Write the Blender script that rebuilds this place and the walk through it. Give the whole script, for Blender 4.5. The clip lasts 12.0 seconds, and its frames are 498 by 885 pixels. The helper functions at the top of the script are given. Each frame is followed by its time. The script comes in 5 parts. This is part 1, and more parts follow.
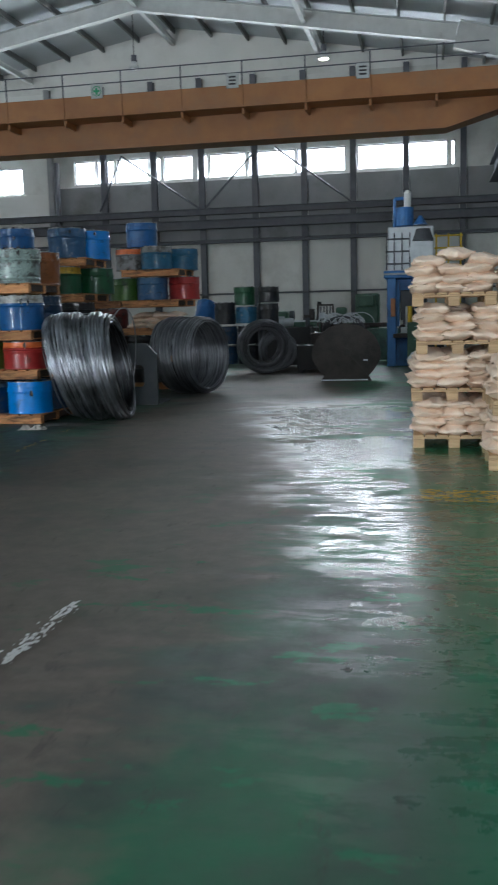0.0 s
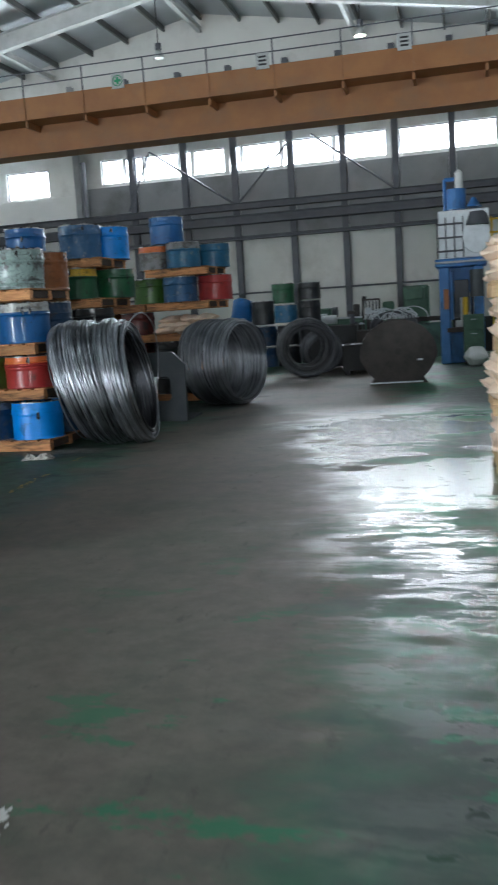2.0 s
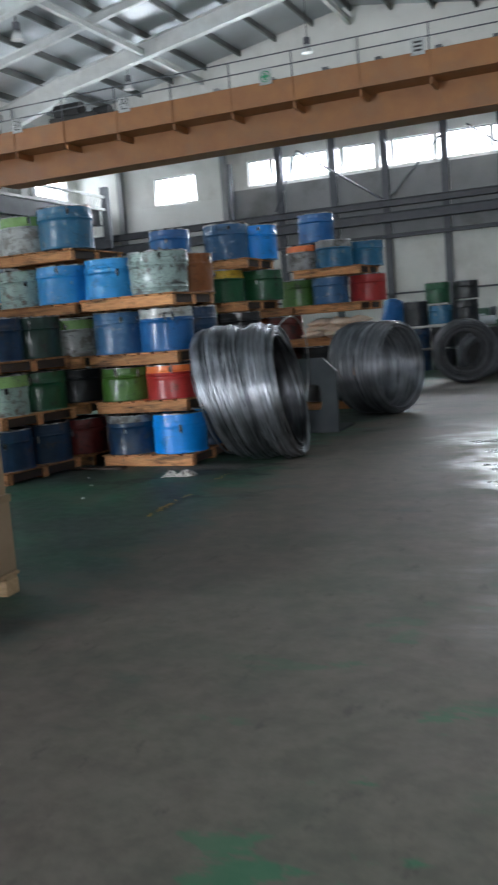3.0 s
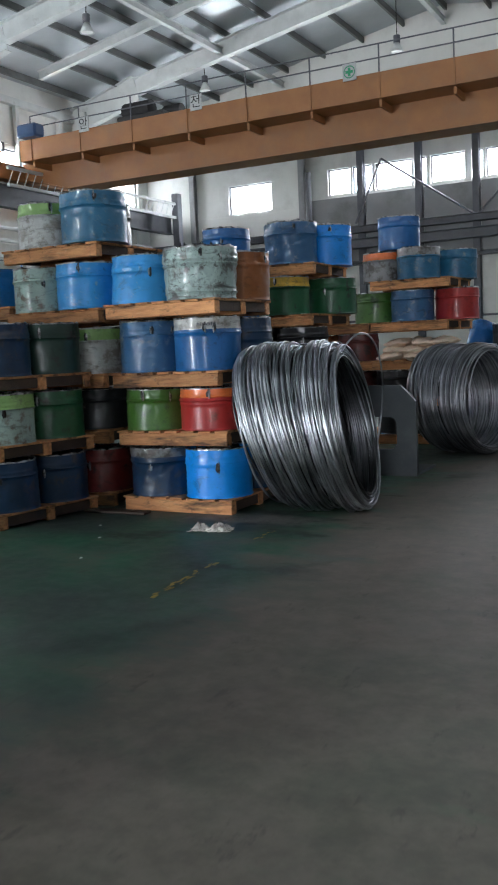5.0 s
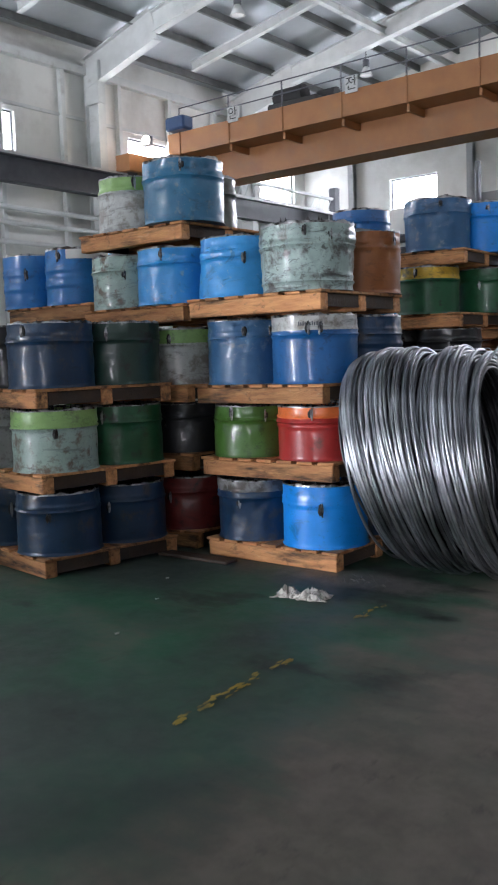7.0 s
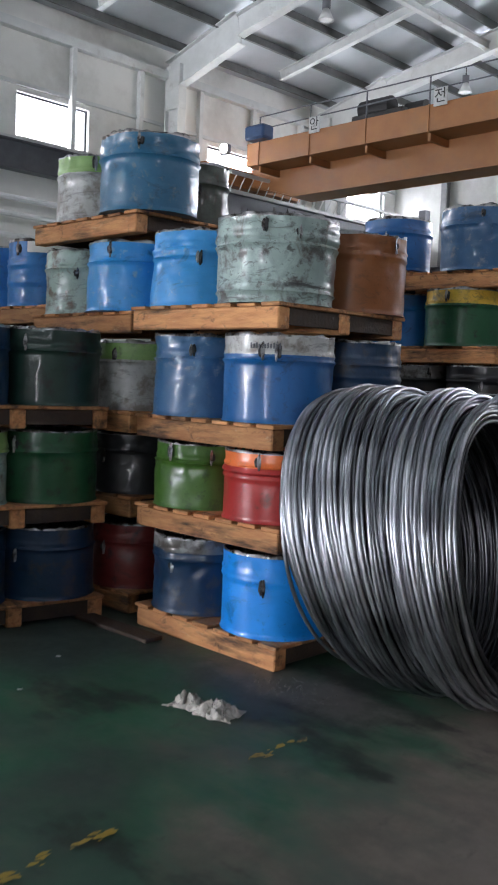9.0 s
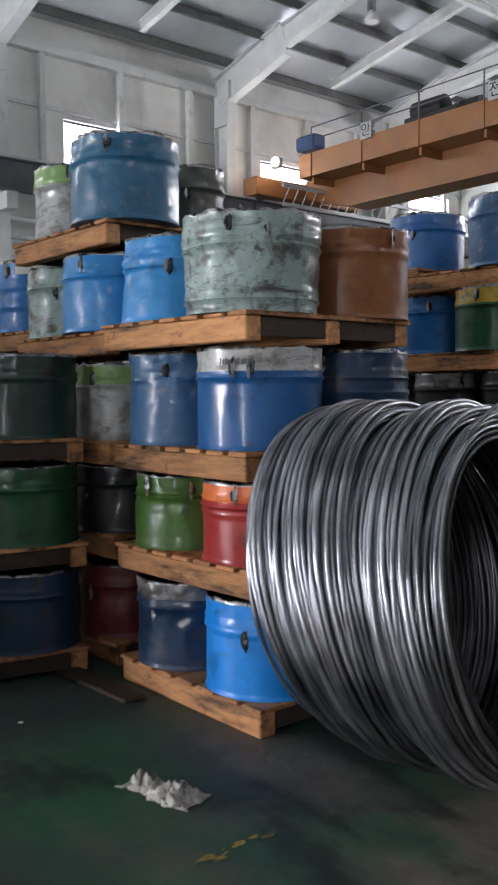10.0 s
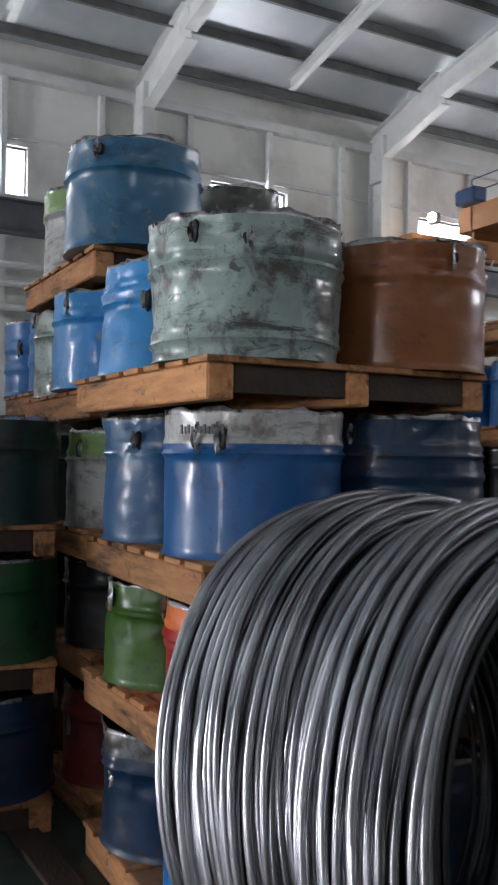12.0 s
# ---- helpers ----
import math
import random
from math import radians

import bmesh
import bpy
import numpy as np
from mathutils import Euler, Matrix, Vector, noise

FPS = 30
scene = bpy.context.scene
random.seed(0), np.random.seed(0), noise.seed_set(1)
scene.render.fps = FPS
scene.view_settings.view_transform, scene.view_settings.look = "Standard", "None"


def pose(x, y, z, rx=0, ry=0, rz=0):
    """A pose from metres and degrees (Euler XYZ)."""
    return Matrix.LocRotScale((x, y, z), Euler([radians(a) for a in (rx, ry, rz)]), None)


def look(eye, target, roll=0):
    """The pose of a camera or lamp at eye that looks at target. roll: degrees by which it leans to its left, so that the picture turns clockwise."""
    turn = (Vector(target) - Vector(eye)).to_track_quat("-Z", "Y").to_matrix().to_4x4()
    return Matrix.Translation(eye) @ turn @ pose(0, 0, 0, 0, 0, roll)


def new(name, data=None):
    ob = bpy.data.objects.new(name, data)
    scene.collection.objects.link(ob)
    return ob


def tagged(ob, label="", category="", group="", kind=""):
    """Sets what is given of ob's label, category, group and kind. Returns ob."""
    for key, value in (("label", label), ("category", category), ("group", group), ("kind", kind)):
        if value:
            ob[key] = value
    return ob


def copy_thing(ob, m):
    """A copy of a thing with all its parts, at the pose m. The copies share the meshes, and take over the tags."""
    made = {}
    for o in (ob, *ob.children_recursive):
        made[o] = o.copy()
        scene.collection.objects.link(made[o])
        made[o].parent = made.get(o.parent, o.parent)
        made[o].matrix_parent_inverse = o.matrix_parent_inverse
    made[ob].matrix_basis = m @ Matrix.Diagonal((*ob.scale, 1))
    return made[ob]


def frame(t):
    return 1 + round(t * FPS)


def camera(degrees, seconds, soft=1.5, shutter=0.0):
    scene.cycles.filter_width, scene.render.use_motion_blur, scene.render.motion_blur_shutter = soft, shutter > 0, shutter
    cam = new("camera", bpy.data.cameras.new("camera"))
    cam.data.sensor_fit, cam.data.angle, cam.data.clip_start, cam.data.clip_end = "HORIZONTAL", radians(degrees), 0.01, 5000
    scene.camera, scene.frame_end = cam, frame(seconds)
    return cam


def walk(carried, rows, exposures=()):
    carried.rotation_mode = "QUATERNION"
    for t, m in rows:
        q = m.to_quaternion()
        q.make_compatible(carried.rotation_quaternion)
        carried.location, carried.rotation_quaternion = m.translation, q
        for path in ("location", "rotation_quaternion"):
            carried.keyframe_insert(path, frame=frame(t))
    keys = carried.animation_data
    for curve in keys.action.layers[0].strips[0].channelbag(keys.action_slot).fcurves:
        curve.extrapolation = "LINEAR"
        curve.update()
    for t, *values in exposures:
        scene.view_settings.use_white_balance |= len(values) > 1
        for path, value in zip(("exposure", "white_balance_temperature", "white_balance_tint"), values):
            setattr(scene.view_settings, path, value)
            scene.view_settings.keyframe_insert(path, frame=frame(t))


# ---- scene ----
cam = camera(31.1, 12.0, 1.9, 0.5)
PATH = [
    (0, (-0.634, -0.299, 1.355), (-1.032, 1.64, 1.072), -1.4),
    (0.5, (-0.643, 0.11, 1.355), (-0.995, 2.059, 1.075), -2.7),
    (1, (-0.721, 0.544, 1.378), (-1.092, 2.488, 1.094), -2.5),
    (1.5, (-0.842, 0.95, 1.4), (-1.243, 2.888, 1.109), -2.9),
    (2, (-0.944, 1.424, 1.379), (-1.441, 3.341, 1.097), -3.7),
    (2.5, (-1.122, 1.897, 1.417), (-1.759, 3.773, 1.145), -3.8),
    (3, (-1.326, 2.266, 1.408), (-2.124, 4.083, 1.152), -4.5),
    (3.2, (-1.39, 2.43, 1.415), (-2.252, 4.217, 1.172), -4.4),
    (4.8, (-1.87, 3.91, 1.419), (-2.829, 5.652, 1.21), -2.9),
    (5, (-1.956, 4.104, 1.396), (-2.899, 5.855, 1.187), -2.5),
    (5.5, (-2.064, 4.536, 1.383), (-3.013, 6.285, 1.177), -4.2),
    (6, (-2.234, 5.03, 1.415), (-3.24, 6.747, 1.209), -3.7),
    (6.5, (-2.415, 5.417, 1.42), (-3.542, 7.057, 1.217), -3.5),
    (7, (-2.488, 5.814, 1.409), (-3.738, 7.364, 1.22), -1.9),
    (7.2, (-2.56, 5.985, 1.42), (-3.802, 7.541, 1.23), -0.4),
    (8.8, (-2.668, 7.232, 1.443), (-4.066, 8.654, 1.291), 2.4),
    (9, (-2.704, 7.387, 1.452), (-4.109, 8.803, 1.308), 2.3),
    (9.5, (-2.741, 7.781, 1.455), (-4.236, 9.102, 1.326), 0.1),
    (10, (-2.79, 8.168, 1.472), (-4.326, 9.445, 1.364), -0.5),
    (10.5, (-2.939, 8.522, 1.477), (-4.479, 9.796, 1.395), -0.5),
    (11, (-3.037, 8.904, 1.489), (-4.618, 10.129, 1.458), -0.6),
    (11.5, (-3.195, 9.21, 1.483), (-4.877, 10.293, 1.491), -0.2),
    (12, (-3.398, 9.468, 1.528), (-5.156, 10.422, 1.565), 0.7),
]
walk(cam, [(t, look(eye, target, roll)) for t, eye, target, roll in PATH],
     [(0.0, -0.16, 6050, 7), (1.5, 0.1, 6100, 6), (2.0, 0.2, 6100, 7), (2.5, 0.12, 6150, 9), (3.0, 0.3, 6200, 10), (5.0, 0.34, 6250, 11), (6.0, 0.34, 6300, 11), (6.5, 0.4, 6300, 13), (7.0, 0.58, 6300, 17), (9.0, 0.52, 6350, 17), (9.5, 0.5, 6450, 18), (10.5, 0.3, 6500, 18), (12.0, 0.16, 6500, 18)])

# ---------------- plan ----------------
LEFT, RIGHT, END, BACK = -20.6, 2.6, 31.8, -7.5
RIDGE_X, EAVE, RIDGE = -9.6, 9.5, 11.4
FRAMES = [27.7, 22.0, 16.1, 10.3, 4.5, -1.3]

# ---------------- light ----------------
world = bpy.data.worlds.new("sky")
scene.world = world
world.use_nodes = True
wn = world.node_tree.nodes
sky = wn.new("ShaderNodeTexSky")
sky.sky_type = "NISHITA"
sky.sun_disc = False
sky.sun_elevation, sky.sun_rotation = radians(40), radians(150)
sky.air_density, sky.dust_density = 1.5, 4.0
world.node_tree.links.new(sky.outputs[0], wn["Background"].inputs[0])
wn["Background"].inputs[1].default_value = 0.15
sun = new("sun", bpy.data.lights.new("sun", "SUN"))
sun.data.energy, sun.data.angle, sun.data.color = 1.0, radians(15), (1.0, 0.97, 0.93)
sun.matrix_world = look((0, 0, 40), (-10, 22, 0))


def opening_light(name, at, target, w, h, power, color=(0.93, 0.97, 1.0)):
    data = bpy.data.lights.new(name, "AREA")
    data.shape, data.size, data.size_y, data.energy, data.color = "RECTANGLE", w, h, power, color
    ob = new(name, data)
    ob.matrix_world = look(at, target)
    return ob


opening_light("daylight_end_windows", (-6.7, END - 0.02, 6.65), (-6.7, 20, 3.5), 13.2, 0.85, 900)
opening_light("daylight_end_window_small", (-16.3, END - 0.02, 6.5), (-16.3, 20, 4.5), 1.6, 0.9, 120)
opening_light("daylight_back_door", (-15.2, BACK + 0.05, 2.4), (-15.2, 10, 2.4), 2.8, 4.6, 2500)
# Fill lamp in an added, unseen opening, to brighten the sack fronts.
opening_light("added_sack_fill", (0.6, BACK + 0.05, 1.7), (0.6, 10, 1.7), 2.8, 3.2, 780)
for yw in (30.25, 24.4, 18.6, 12.8, 6.95):
    opening_light("side_window_and_fill_light", (LEFT + 0.02, yw, 7.03), (-8, yw, 6.6), 1.9, 0.9, 95 if yw < 29 else 40)
# Right-hand lamps are added fill from unseen openings; they lift the left wall.
for yw in (7.4, 13.2, 19.0):
    opening_light("side_window_and_fill_light", (RIGHT - 0.02, yw, 7.03), (-8, yw, 6.0), 1.9, 0.9, 65)


# ---------------- materials ----------------
def rgb(c):
    return (*c, 1.0) if len(c) == 3 else c


def material(name, base, second=None, rough=0.6, rough2=None, metal=0.0, scale=4.0, detail=0.5, bump=0.15, bump_scale=40.0,
             dirt=None, dirt_scale=1.5, dirt_low=0.55, dirt_high=0.75, stretch=(1, 1, 1), random_value=0.0, coat=0.0, island=0.0, wear=()):
    m = bpy.data.materials.new(name)
    m.use_nodes = True
    nt = m.node_tree
    n, l = nt.nodes, nt.links
    b = n["Principled BSDF"]
    tc = n.new("ShaderNodeTexCoord")
    mp = n.new("ShaderNodeMapping")
    mp.inputs["Scale"].default_value = stretch
    l.new(tc.outputs["Object"], mp.inputs["Vector"])
    info = n.new("ShaderNodeObjectInfo")
    add = n.new("ShaderNodeVectorMath")
    add.operation = "MULTIPLY_ADD"
    l.new(info.outputs["Random"], add.inputs[0])
    add.inputs[1].default_value = (31.0, 17.0, 23.0)
    l.new(mp.outputs[0], add.inputs[2])
    no = n.new("ShaderNodeTexNoise")
    no.inputs["Scale"].default_value, no.inputs["Detail"].default_value, no.inputs["Roughness"].default_value = scale, 6.0, 0.5 + 0.2 * detail
    l.new(add.outputs[0], no.inputs["Vector"])
    ramp = n.new("ShaderNodeMapRange")
    ramp.inputs["From Min"].default_value, ramp.inputs["From Max"].default_value = 0.35, 0.65
    l.new(no.outputs["Fac"], ramp.inputs["Value"])
    mix = n.new("ShaderNodeMix")
    mix.data_type = "RGBA"
    mix.inputs["A"].default_value = rgb(base)
    mix.inputs["B"].default_value = rgb(second or [min(1, c * 1.3) for c in base])
    l.new(ramp.outputs[0], mix.inputs["Factor"])
    col = mix.outputs["Result"]
    if dirt:
        dn = n.new("ShaderNodeTexNoise")
        dn.inputs["Scale"].default_value, dn.inputs["Detail"].default_value, dn.inputs["Roughness"].default_value = dirt_scale, 8.0, 0.65
        l.new(add.outputs[0], dn.inputs["Vector"])
        dr = n.new("ShaderNodeMapRange")
        dr.inputs["From Min"].default_value, dr.inputs["From Max"].default_value = dirt_low, dirt_high
        l.new(dn.outputs["Fac"], dr.inputs["Value"])
        dm = n.new("ShaderNodeMix")
        dm.data_type = "RGBA"
        l.new(dr.outputs[0], dm.inputs["Factor"])
        l.new(col, dm.inputs["A"])
        dm.inputs["B"].default_value = rgb(dirt)
        col = dm.outputs["Result"]
    for wear_color, wear_scale, low, high, amount, wear_stretch in wear:
        wp = n.new("ShaderNodeMapping")
        wp.inputs["Scale"].default_value = wear_stretch
        l.new(add.outputs[0], wp.inputs["Vector"])
        wt = n.new("ShaderNodeTexNoise")
        wt.inputs["Scale"].default_value, wt.inputs["Detail"].default_value, wt.inputs["Roughness"].default_value, wt.inputs["Distortion"].default_value = wear_scale, 10.0, 0.7, 0.9
        l.new(wp.outputs[0], wt.inputs["Vector"])
        wr = n.new("ShaderNodeMapRange")
        wr.inputs["From Min"].default_value, wr.inputs["From Max"].default_value, wr.inputs["To Max"].default_value = low, high, amount
        l.new(wt.outputs["Fac"], wr.inputs["Value"])
        wm = n.new("ShaderNodeMix")
        wm.data_type = "RGBA"
        l.new(wr.outputs[0], wm.inputs["Factor"])
        l.new(col, wm.inputs["A"])
        wm.inputs["B"].default_value = rgb(wear_color)
        col = wm.outputs["Result"]
    if random_value:
        hs = n.new("ShaderNodeHueSaturation")
        rv = n.new("ShaderNodeMapRange")
        rv.inputs["To Min"].default_value, rv.inputs["To Max"].default_value = 1 - random_value, 1 + random_value
        l.new(info.outputs["Random"], rv.inputs["Value"])
        l.new(rv.outputs[0], hs.inputs["Value"])
        l.new(col, hs.inputs["Color"])
        col = hs.outputs["Color"]
    if island:
        geo = n.new("ShaderNodeNewGeometry")
        hi = n.new("ShaderNodeHueSaturation")
        iv = n.new("ShaderNodeMapRange")
        iv.inputs["To Min"].default_value, iv.inputs["To Max"].default_value = 1 - island, 1 + island
        l.new(geo.outputs["Random Per Island"], iv.inputs["Value"])
        l.new(iv.outputs[0], hi.inputs["Value"])
        l.new(col, hi.inputs["Color"])
        col = hi.outputs["Color"]
    l.new(col, b.inputs["Base Color"])
    rr = n.new("ShaderNodeMapRange")
    rr.inputs["To Min"].default_value, rr.inputs["To Max"].default_value = rough, rough if rough2 is None else rough2
    l.new(ramp.outputs[0], rr.inputs["Value"])
    l.new(rr.outputs[0], b.inputs["Roughness"])
    b.inputs["Metallic"].default_value = metal
    b.inputs["Coat Weight"].default_value = coat
    b.inputs["Coat Roughness"].default_value = 0.09
    if bump:
        bn = n.new("ShaderNodeTexNoise")
        bn.inputs["Scale"].default_value, bn.inputs["Detail"].default_value = bump_scale, 4.0
        l.new(add.outputs[0], bn.inputs["Vector"])
        bu = n.new("ShaderNodeBump")
        bu.inputs["Strength"].default_value, bu.inputs["Distance"].default_value = bump, 0.02
        l.new(bn.outputs["Fac"], bu.inputs["Height"])
        l.new(bu.outputs[0], b.inputs["Normal"])
    return m


def glass_material(name):
    m = bpy.data.materials.new(name)
    m.use_nodes = True
    b = m.node_tree.nodes["Principled BSDF"]
    b.inputs["Base Color"].default_value = (0.95, 0.97, 1, 1)
    b.inputs["Transmission Weight"].default_value = 1.0
    b.inputs["Roughness"].default_value = 0.35
    b.inputs["IOR"].default_value = 1.02
    return m


def glow_material(name, color, strength):
    m = bpy.data.materials.new(name)
    m.use_nodes = True
    b = m.node_tree.nodes["Principled BSDF"]
    b.inputs["Base Color"].default_value = rgb(color)
    b.inputs["Emission Color"].default_value = rgb(color)
    b.inputs["Emission Strength"].default_value = strength
    return m


def floor_material():
    """Worn green epoxy: green paint, dark traffic grime, wet sheen in the aisle."""
    m = bpy.data.materials.new("worn_green_epoxy")
    m.use_nodes = True
    nt = m.node_tree
    n, l = nt.nodes, nt.links
    b = n["Principled BSDF"]
    geo = n.new("ShaderNodeNewGeometry")
    sep = n.new("ShaderNodeSeparateXYZ")
    l.new(geo.outputs["Position"], sep.inputs[0])

    def noise_at(scale, detail=6.0, rough=0.6, stretch=None):
        t = n.new("ShaderNodeTexNoise")
        t.inputs["Scale"].default_value, t.inputs["Detail"].default_value, t.inputs["Roughness"].default_value = scale, detail, rough
        if stretch:
            mp = n.new("ShaderNodeMapping")
            mp.inputs["Scale"].default_value = stretch
            l.new(geo.outputs["Position"], mp.inputs["Vector"])
            l.new(mp.outputs[0], t.inputs["Vector"])
        else:
            l.new(geo.outputs["Position"], t.inputs["Vector"])
        return t.outputs["Fac"]

    def remap(v, a, c, to0=0.0, to1=1.0):
        r = n.new("ShaderNodeMapRange")
        r.interpolation_type = "SMOOTHSTEP"
        r.inputs["From Min"].default_value, r.inputs["From Max"].default_value = a, c
        r.inputs["To Min"].default_value, r.inputs["To Max"].default_value = to0, to1
        l.new(v, r.inputs["Value"])
        return r.outputs[0]

    def calc(op, a, c):
        k = n.new("ShaderNodeMath")
        k.operation = op
        for i, v in enumerate((a, c)):
            if isinstance(v, (int, float)):
                k.inputs[i].default_value = v
            else:
                l.new(v, k.inputs[i])
        return k.outputs[0]

    def blend(f, a, c):
        x = n.new("ShaderNodeMix")
        x.data_type = "RGBA"
        l.new(f, x.inputs["Factor"])
        for key, v in (("A", a), ("B", c)):
            if isinstance(v, tuple):
                x.inputs[key].default_value = rgb(v)
            else:
                l.new(v, x.inputs[key])
        return x.outputs["Result"]

    broad = noise_at(0.55, 5.0, 0.6)
    fine = noise_at(7.0, 8.0, 0.7)
    streak = noise_at(1.6, 6.0, 0.6, (0.9, 1.7, 1.0))
    # traffic grime along the walked aisle, cleaner green at its sides, glossy paint where it is not trodden dull
    xx, yy = sep.outputs["X"], sep.outputs["Y"]
    skew = calc("ADD", xx, calc("MULTIPLY", yy, 0.06))
    lane = calc("MULTIPLY", remap(skew, -4.5, -3.2), remap(skew, -0.6, -1.9))
    lane = calc("MULTIPLY", lane, remap(yy, 0.5, 4.0, 0.62, 1.0))
    side = calc("ADD", remap(xx, -0.35, -0.95, -1.1, 0.14), calc("MULTIPLY", calc("MULTIPLY", remap(yy, 5.0, 2.2), remap(xx, -2.0, -1.0)), -0.28))
    rag = calc("MULTIPLY", calc("SUBTRACT", broad, 0.5), 1.3)
    rag = calc("ADD", rag, calc("MULTIPLY", calc("SUBTRACT", streak, 0.5), 1.2))
    worn = remap(calc("ADD", calc("ADD", calc("MULTIPLY", lane, 0.55), side), rag), 0.16, 0.56)
    green = blend(fine, (0.006, 0.128, 0.054), (0.012, 0.205, 0.092))
    grime = blend(remap(fine, 0.3, 0.7), (0.135, 0.111, 0.094), (0.208, 0.173, 0.149))
    oily = blend(calc("MULTIPLY", calc("MAXIMUM", remap(broad, 0.4, 0.62), remap(xx, -0.9, -0.3)), remap(xx, -4.4, -3.0, 0.55, 1.0)), (0.050, 0.070, 0.060), green)
    col = blend(calc("MULTIPLY", worn, 0.92), oily, grime)
    mottle = calc("MULTIPLY", remap(noise_at(0.95, 7.0, 0.62), 0.46, 0.66), 0.32)
    col = blend(mottle, col, (0.030, 0.066, 0.048))
    pale = calc("MULTIPLY", remap(noise_at(1.3, 8.0, 0.66, (1.0, 0.8, 1.0)), 0.54, 0.70), calc("MULTIPLY", worn, 0.35))
    col = blend(pale, col, (0.20, 0.175, 0.155))
    flake = noise_at(2.1, 10.0, 0.66, (0.75, 1.5, 1.0))
    chips = remap(flake, 0.575, 0.625)
    col = blend(calc("MULTIPLY", calc("MULTIPLY", chips, calc("MULTIPLY", remap(xx, -3.4, -2.0), remap(yy, 8.0, 3.2))), 0.7), col, (0.008, 0.20, 0.09))
    scuff = remap(noise_at(5.5, 9.0, 0.7, (1.7, 0.6, 1.0)), 0.58, 0.66)
    col = blend(calc("MULTIPLY", scuff, 0.35), col, (0.045, 0.043, 0.040))
    oil = calc("MULTIPLY", remap(noise_at(0.9, 7.0, 0.6, (0.8, 1.4, 1.0)), 0.56, 0.64), remap(xx, -3.9, -4.7))
    col = blend(calc("MULTIPLY", oil, 0.75), col, (0.018, 0.018, 0.018))
    dust_x, dust_y = calc("MULTIPLY", calc("ADD", xx, 5.40), 1.35), calc("MULTIPLY", calc("SUBTRACT", yy, 10.52), 4.2)
    dust = calc("ADD", calc("ADD", calc("MULTIPLY", dust_x, dust_x), calc("MULTIPLY", dust_y, dust_y)), calc("MULTIPLY", calc("SUBTRACT", fine, 0.5), 1.6))
    col = blend(calc("MULTIPLY", remap(dust, 1.1, 0.1), 0.6), col, (0.17, 0.155, 0.14))
    l.new(col, b.inputs["Base Color"])
    wl = calc("ADD", xx, calc("MULTIPLY", yy, 0.22))
    wet = remap(calc("ADD", wl, calc("MULTIPLY", rag, 1.3)), -0.75, 0.05)
    island = calc("ADD", noise_at(0.62, 9.0, 0.62, (0.75, 1.3, 1.0)), calc("MULTIPLY", calc("SUBTRACT", streak, 0.5), 0.25))
    patches = remap(island, 0.435, 0.46)
    thin = remap(noise_at(4.2, 10.0, 0.72, (0.55, 2.2, 1.0)), 0.42, 0.52)
    near = remap(yy, 8.2, 6.2)
    patches = calc("MULTIPLY", patches, calc("MAXIMUM", thin, calc("SUBTRACT", 1.0, near)))
    wet = calc("MULTIPLY", wet, calc("MAXIMUM", patches, calc("MULTIPLY", remap(xx, -1.0, -0.6), 0.75)))
    wet = calc("MULTIPLY", wet, remap(yy, 14.5, 12.0))
    rough = calc("ADD", calc("ADD", remap(fine, 0.3, 0.7, 0.46, 0.60), calc("MULTIPLY", wet, -0.30)), calc("MULTIPLY", calc("MULTIPLY", worn, 0.12), calc("SUBTRACT", 1.0, wet)))
    l.new(rough, b.inputs["Roughness"])
    l.new(calc("ADD", calc("MULTIPLY", wet, 0.38), remap(worn, 0.2, 0.8, 0.38, 0.24)), b.inputs["Specular IOR Level"])
    bu = n.new("ShaderNodeBump")
    bu.inputs["Strength"].default_value, bu.inputs["Distance"].default_value = 0.22, 0.008
    l.new(calc("ADD", calc("MULTIPLY", noise_at(22.0, 6.0), 0.45), calc("MULTIPLY", patches, 0.12)), bu.inputs["Height"])
    l.new(bu.outputs[0], b.inputs["Normal"])
    return m


M = {}
M["floor"] = floor_material()
M["panel"] = material("insulated_wall_panel", (0.62, 0.62, 0.59), (0.70, 0.70, 0.67), 0.55, 0.7, scale=0.8, bump=0.05, dirt=(0.38, 0.37, 0.34), dirt_scale=0.5, dirt_low=0.5, dirt_high=0.8)
M["panel_dark"] = material("grey_wall_panel", (0.20, 0.205, 0.21), (0.26, 0.265, 0.27), 0.6, 0.75, scale=0.8, bump=0.05, dirt=(0.12, 0.12, 0.115), dirt_scale=0.5)
M["roof"] = material("roof_foil_sheet", (0.35, 0.38, 0.40), (0.44, 0.47, 0.49), 0.36, 0.48, metal=0.25, scale=0.7, bump=0.1, bump_scale=2.0)
M["steel_grey"] = material("grey_painted_steel", (0.52, 0.54, 0.53), (0.60, 0.62, 0.61), 0.5, 0.65, scale=3, bump=0.06, dirt=(0.2, 0.18, 0.15), dirt_scale=2, dirt_low=0.6, dirt_high=0.85)
M["steel_dark"] = material("dark_painted_steel", (0.075, 0.08, 0.095), (0.115, 0.12, 0.135), 0.5, 0.65, scale=3, bump=0.06)
M["purlin"] = material("dark_purlin_steel", (0.09, 0.095, 0.09), (0.14, 0.145, 0.14), 0.5, 0.7, scale=3, bump=0.05)
M["crane"] = material("orange_crane_paint", (0.27, 0.108, 0.034), (0.33, 0.14, 0.046), 0.45, 0.6, scale=2, bump=0.05, dirt=(0.22, 0.12, 0.06), dirt_scale=1.2, dirt_low=0.5, dirt_high=0.8)
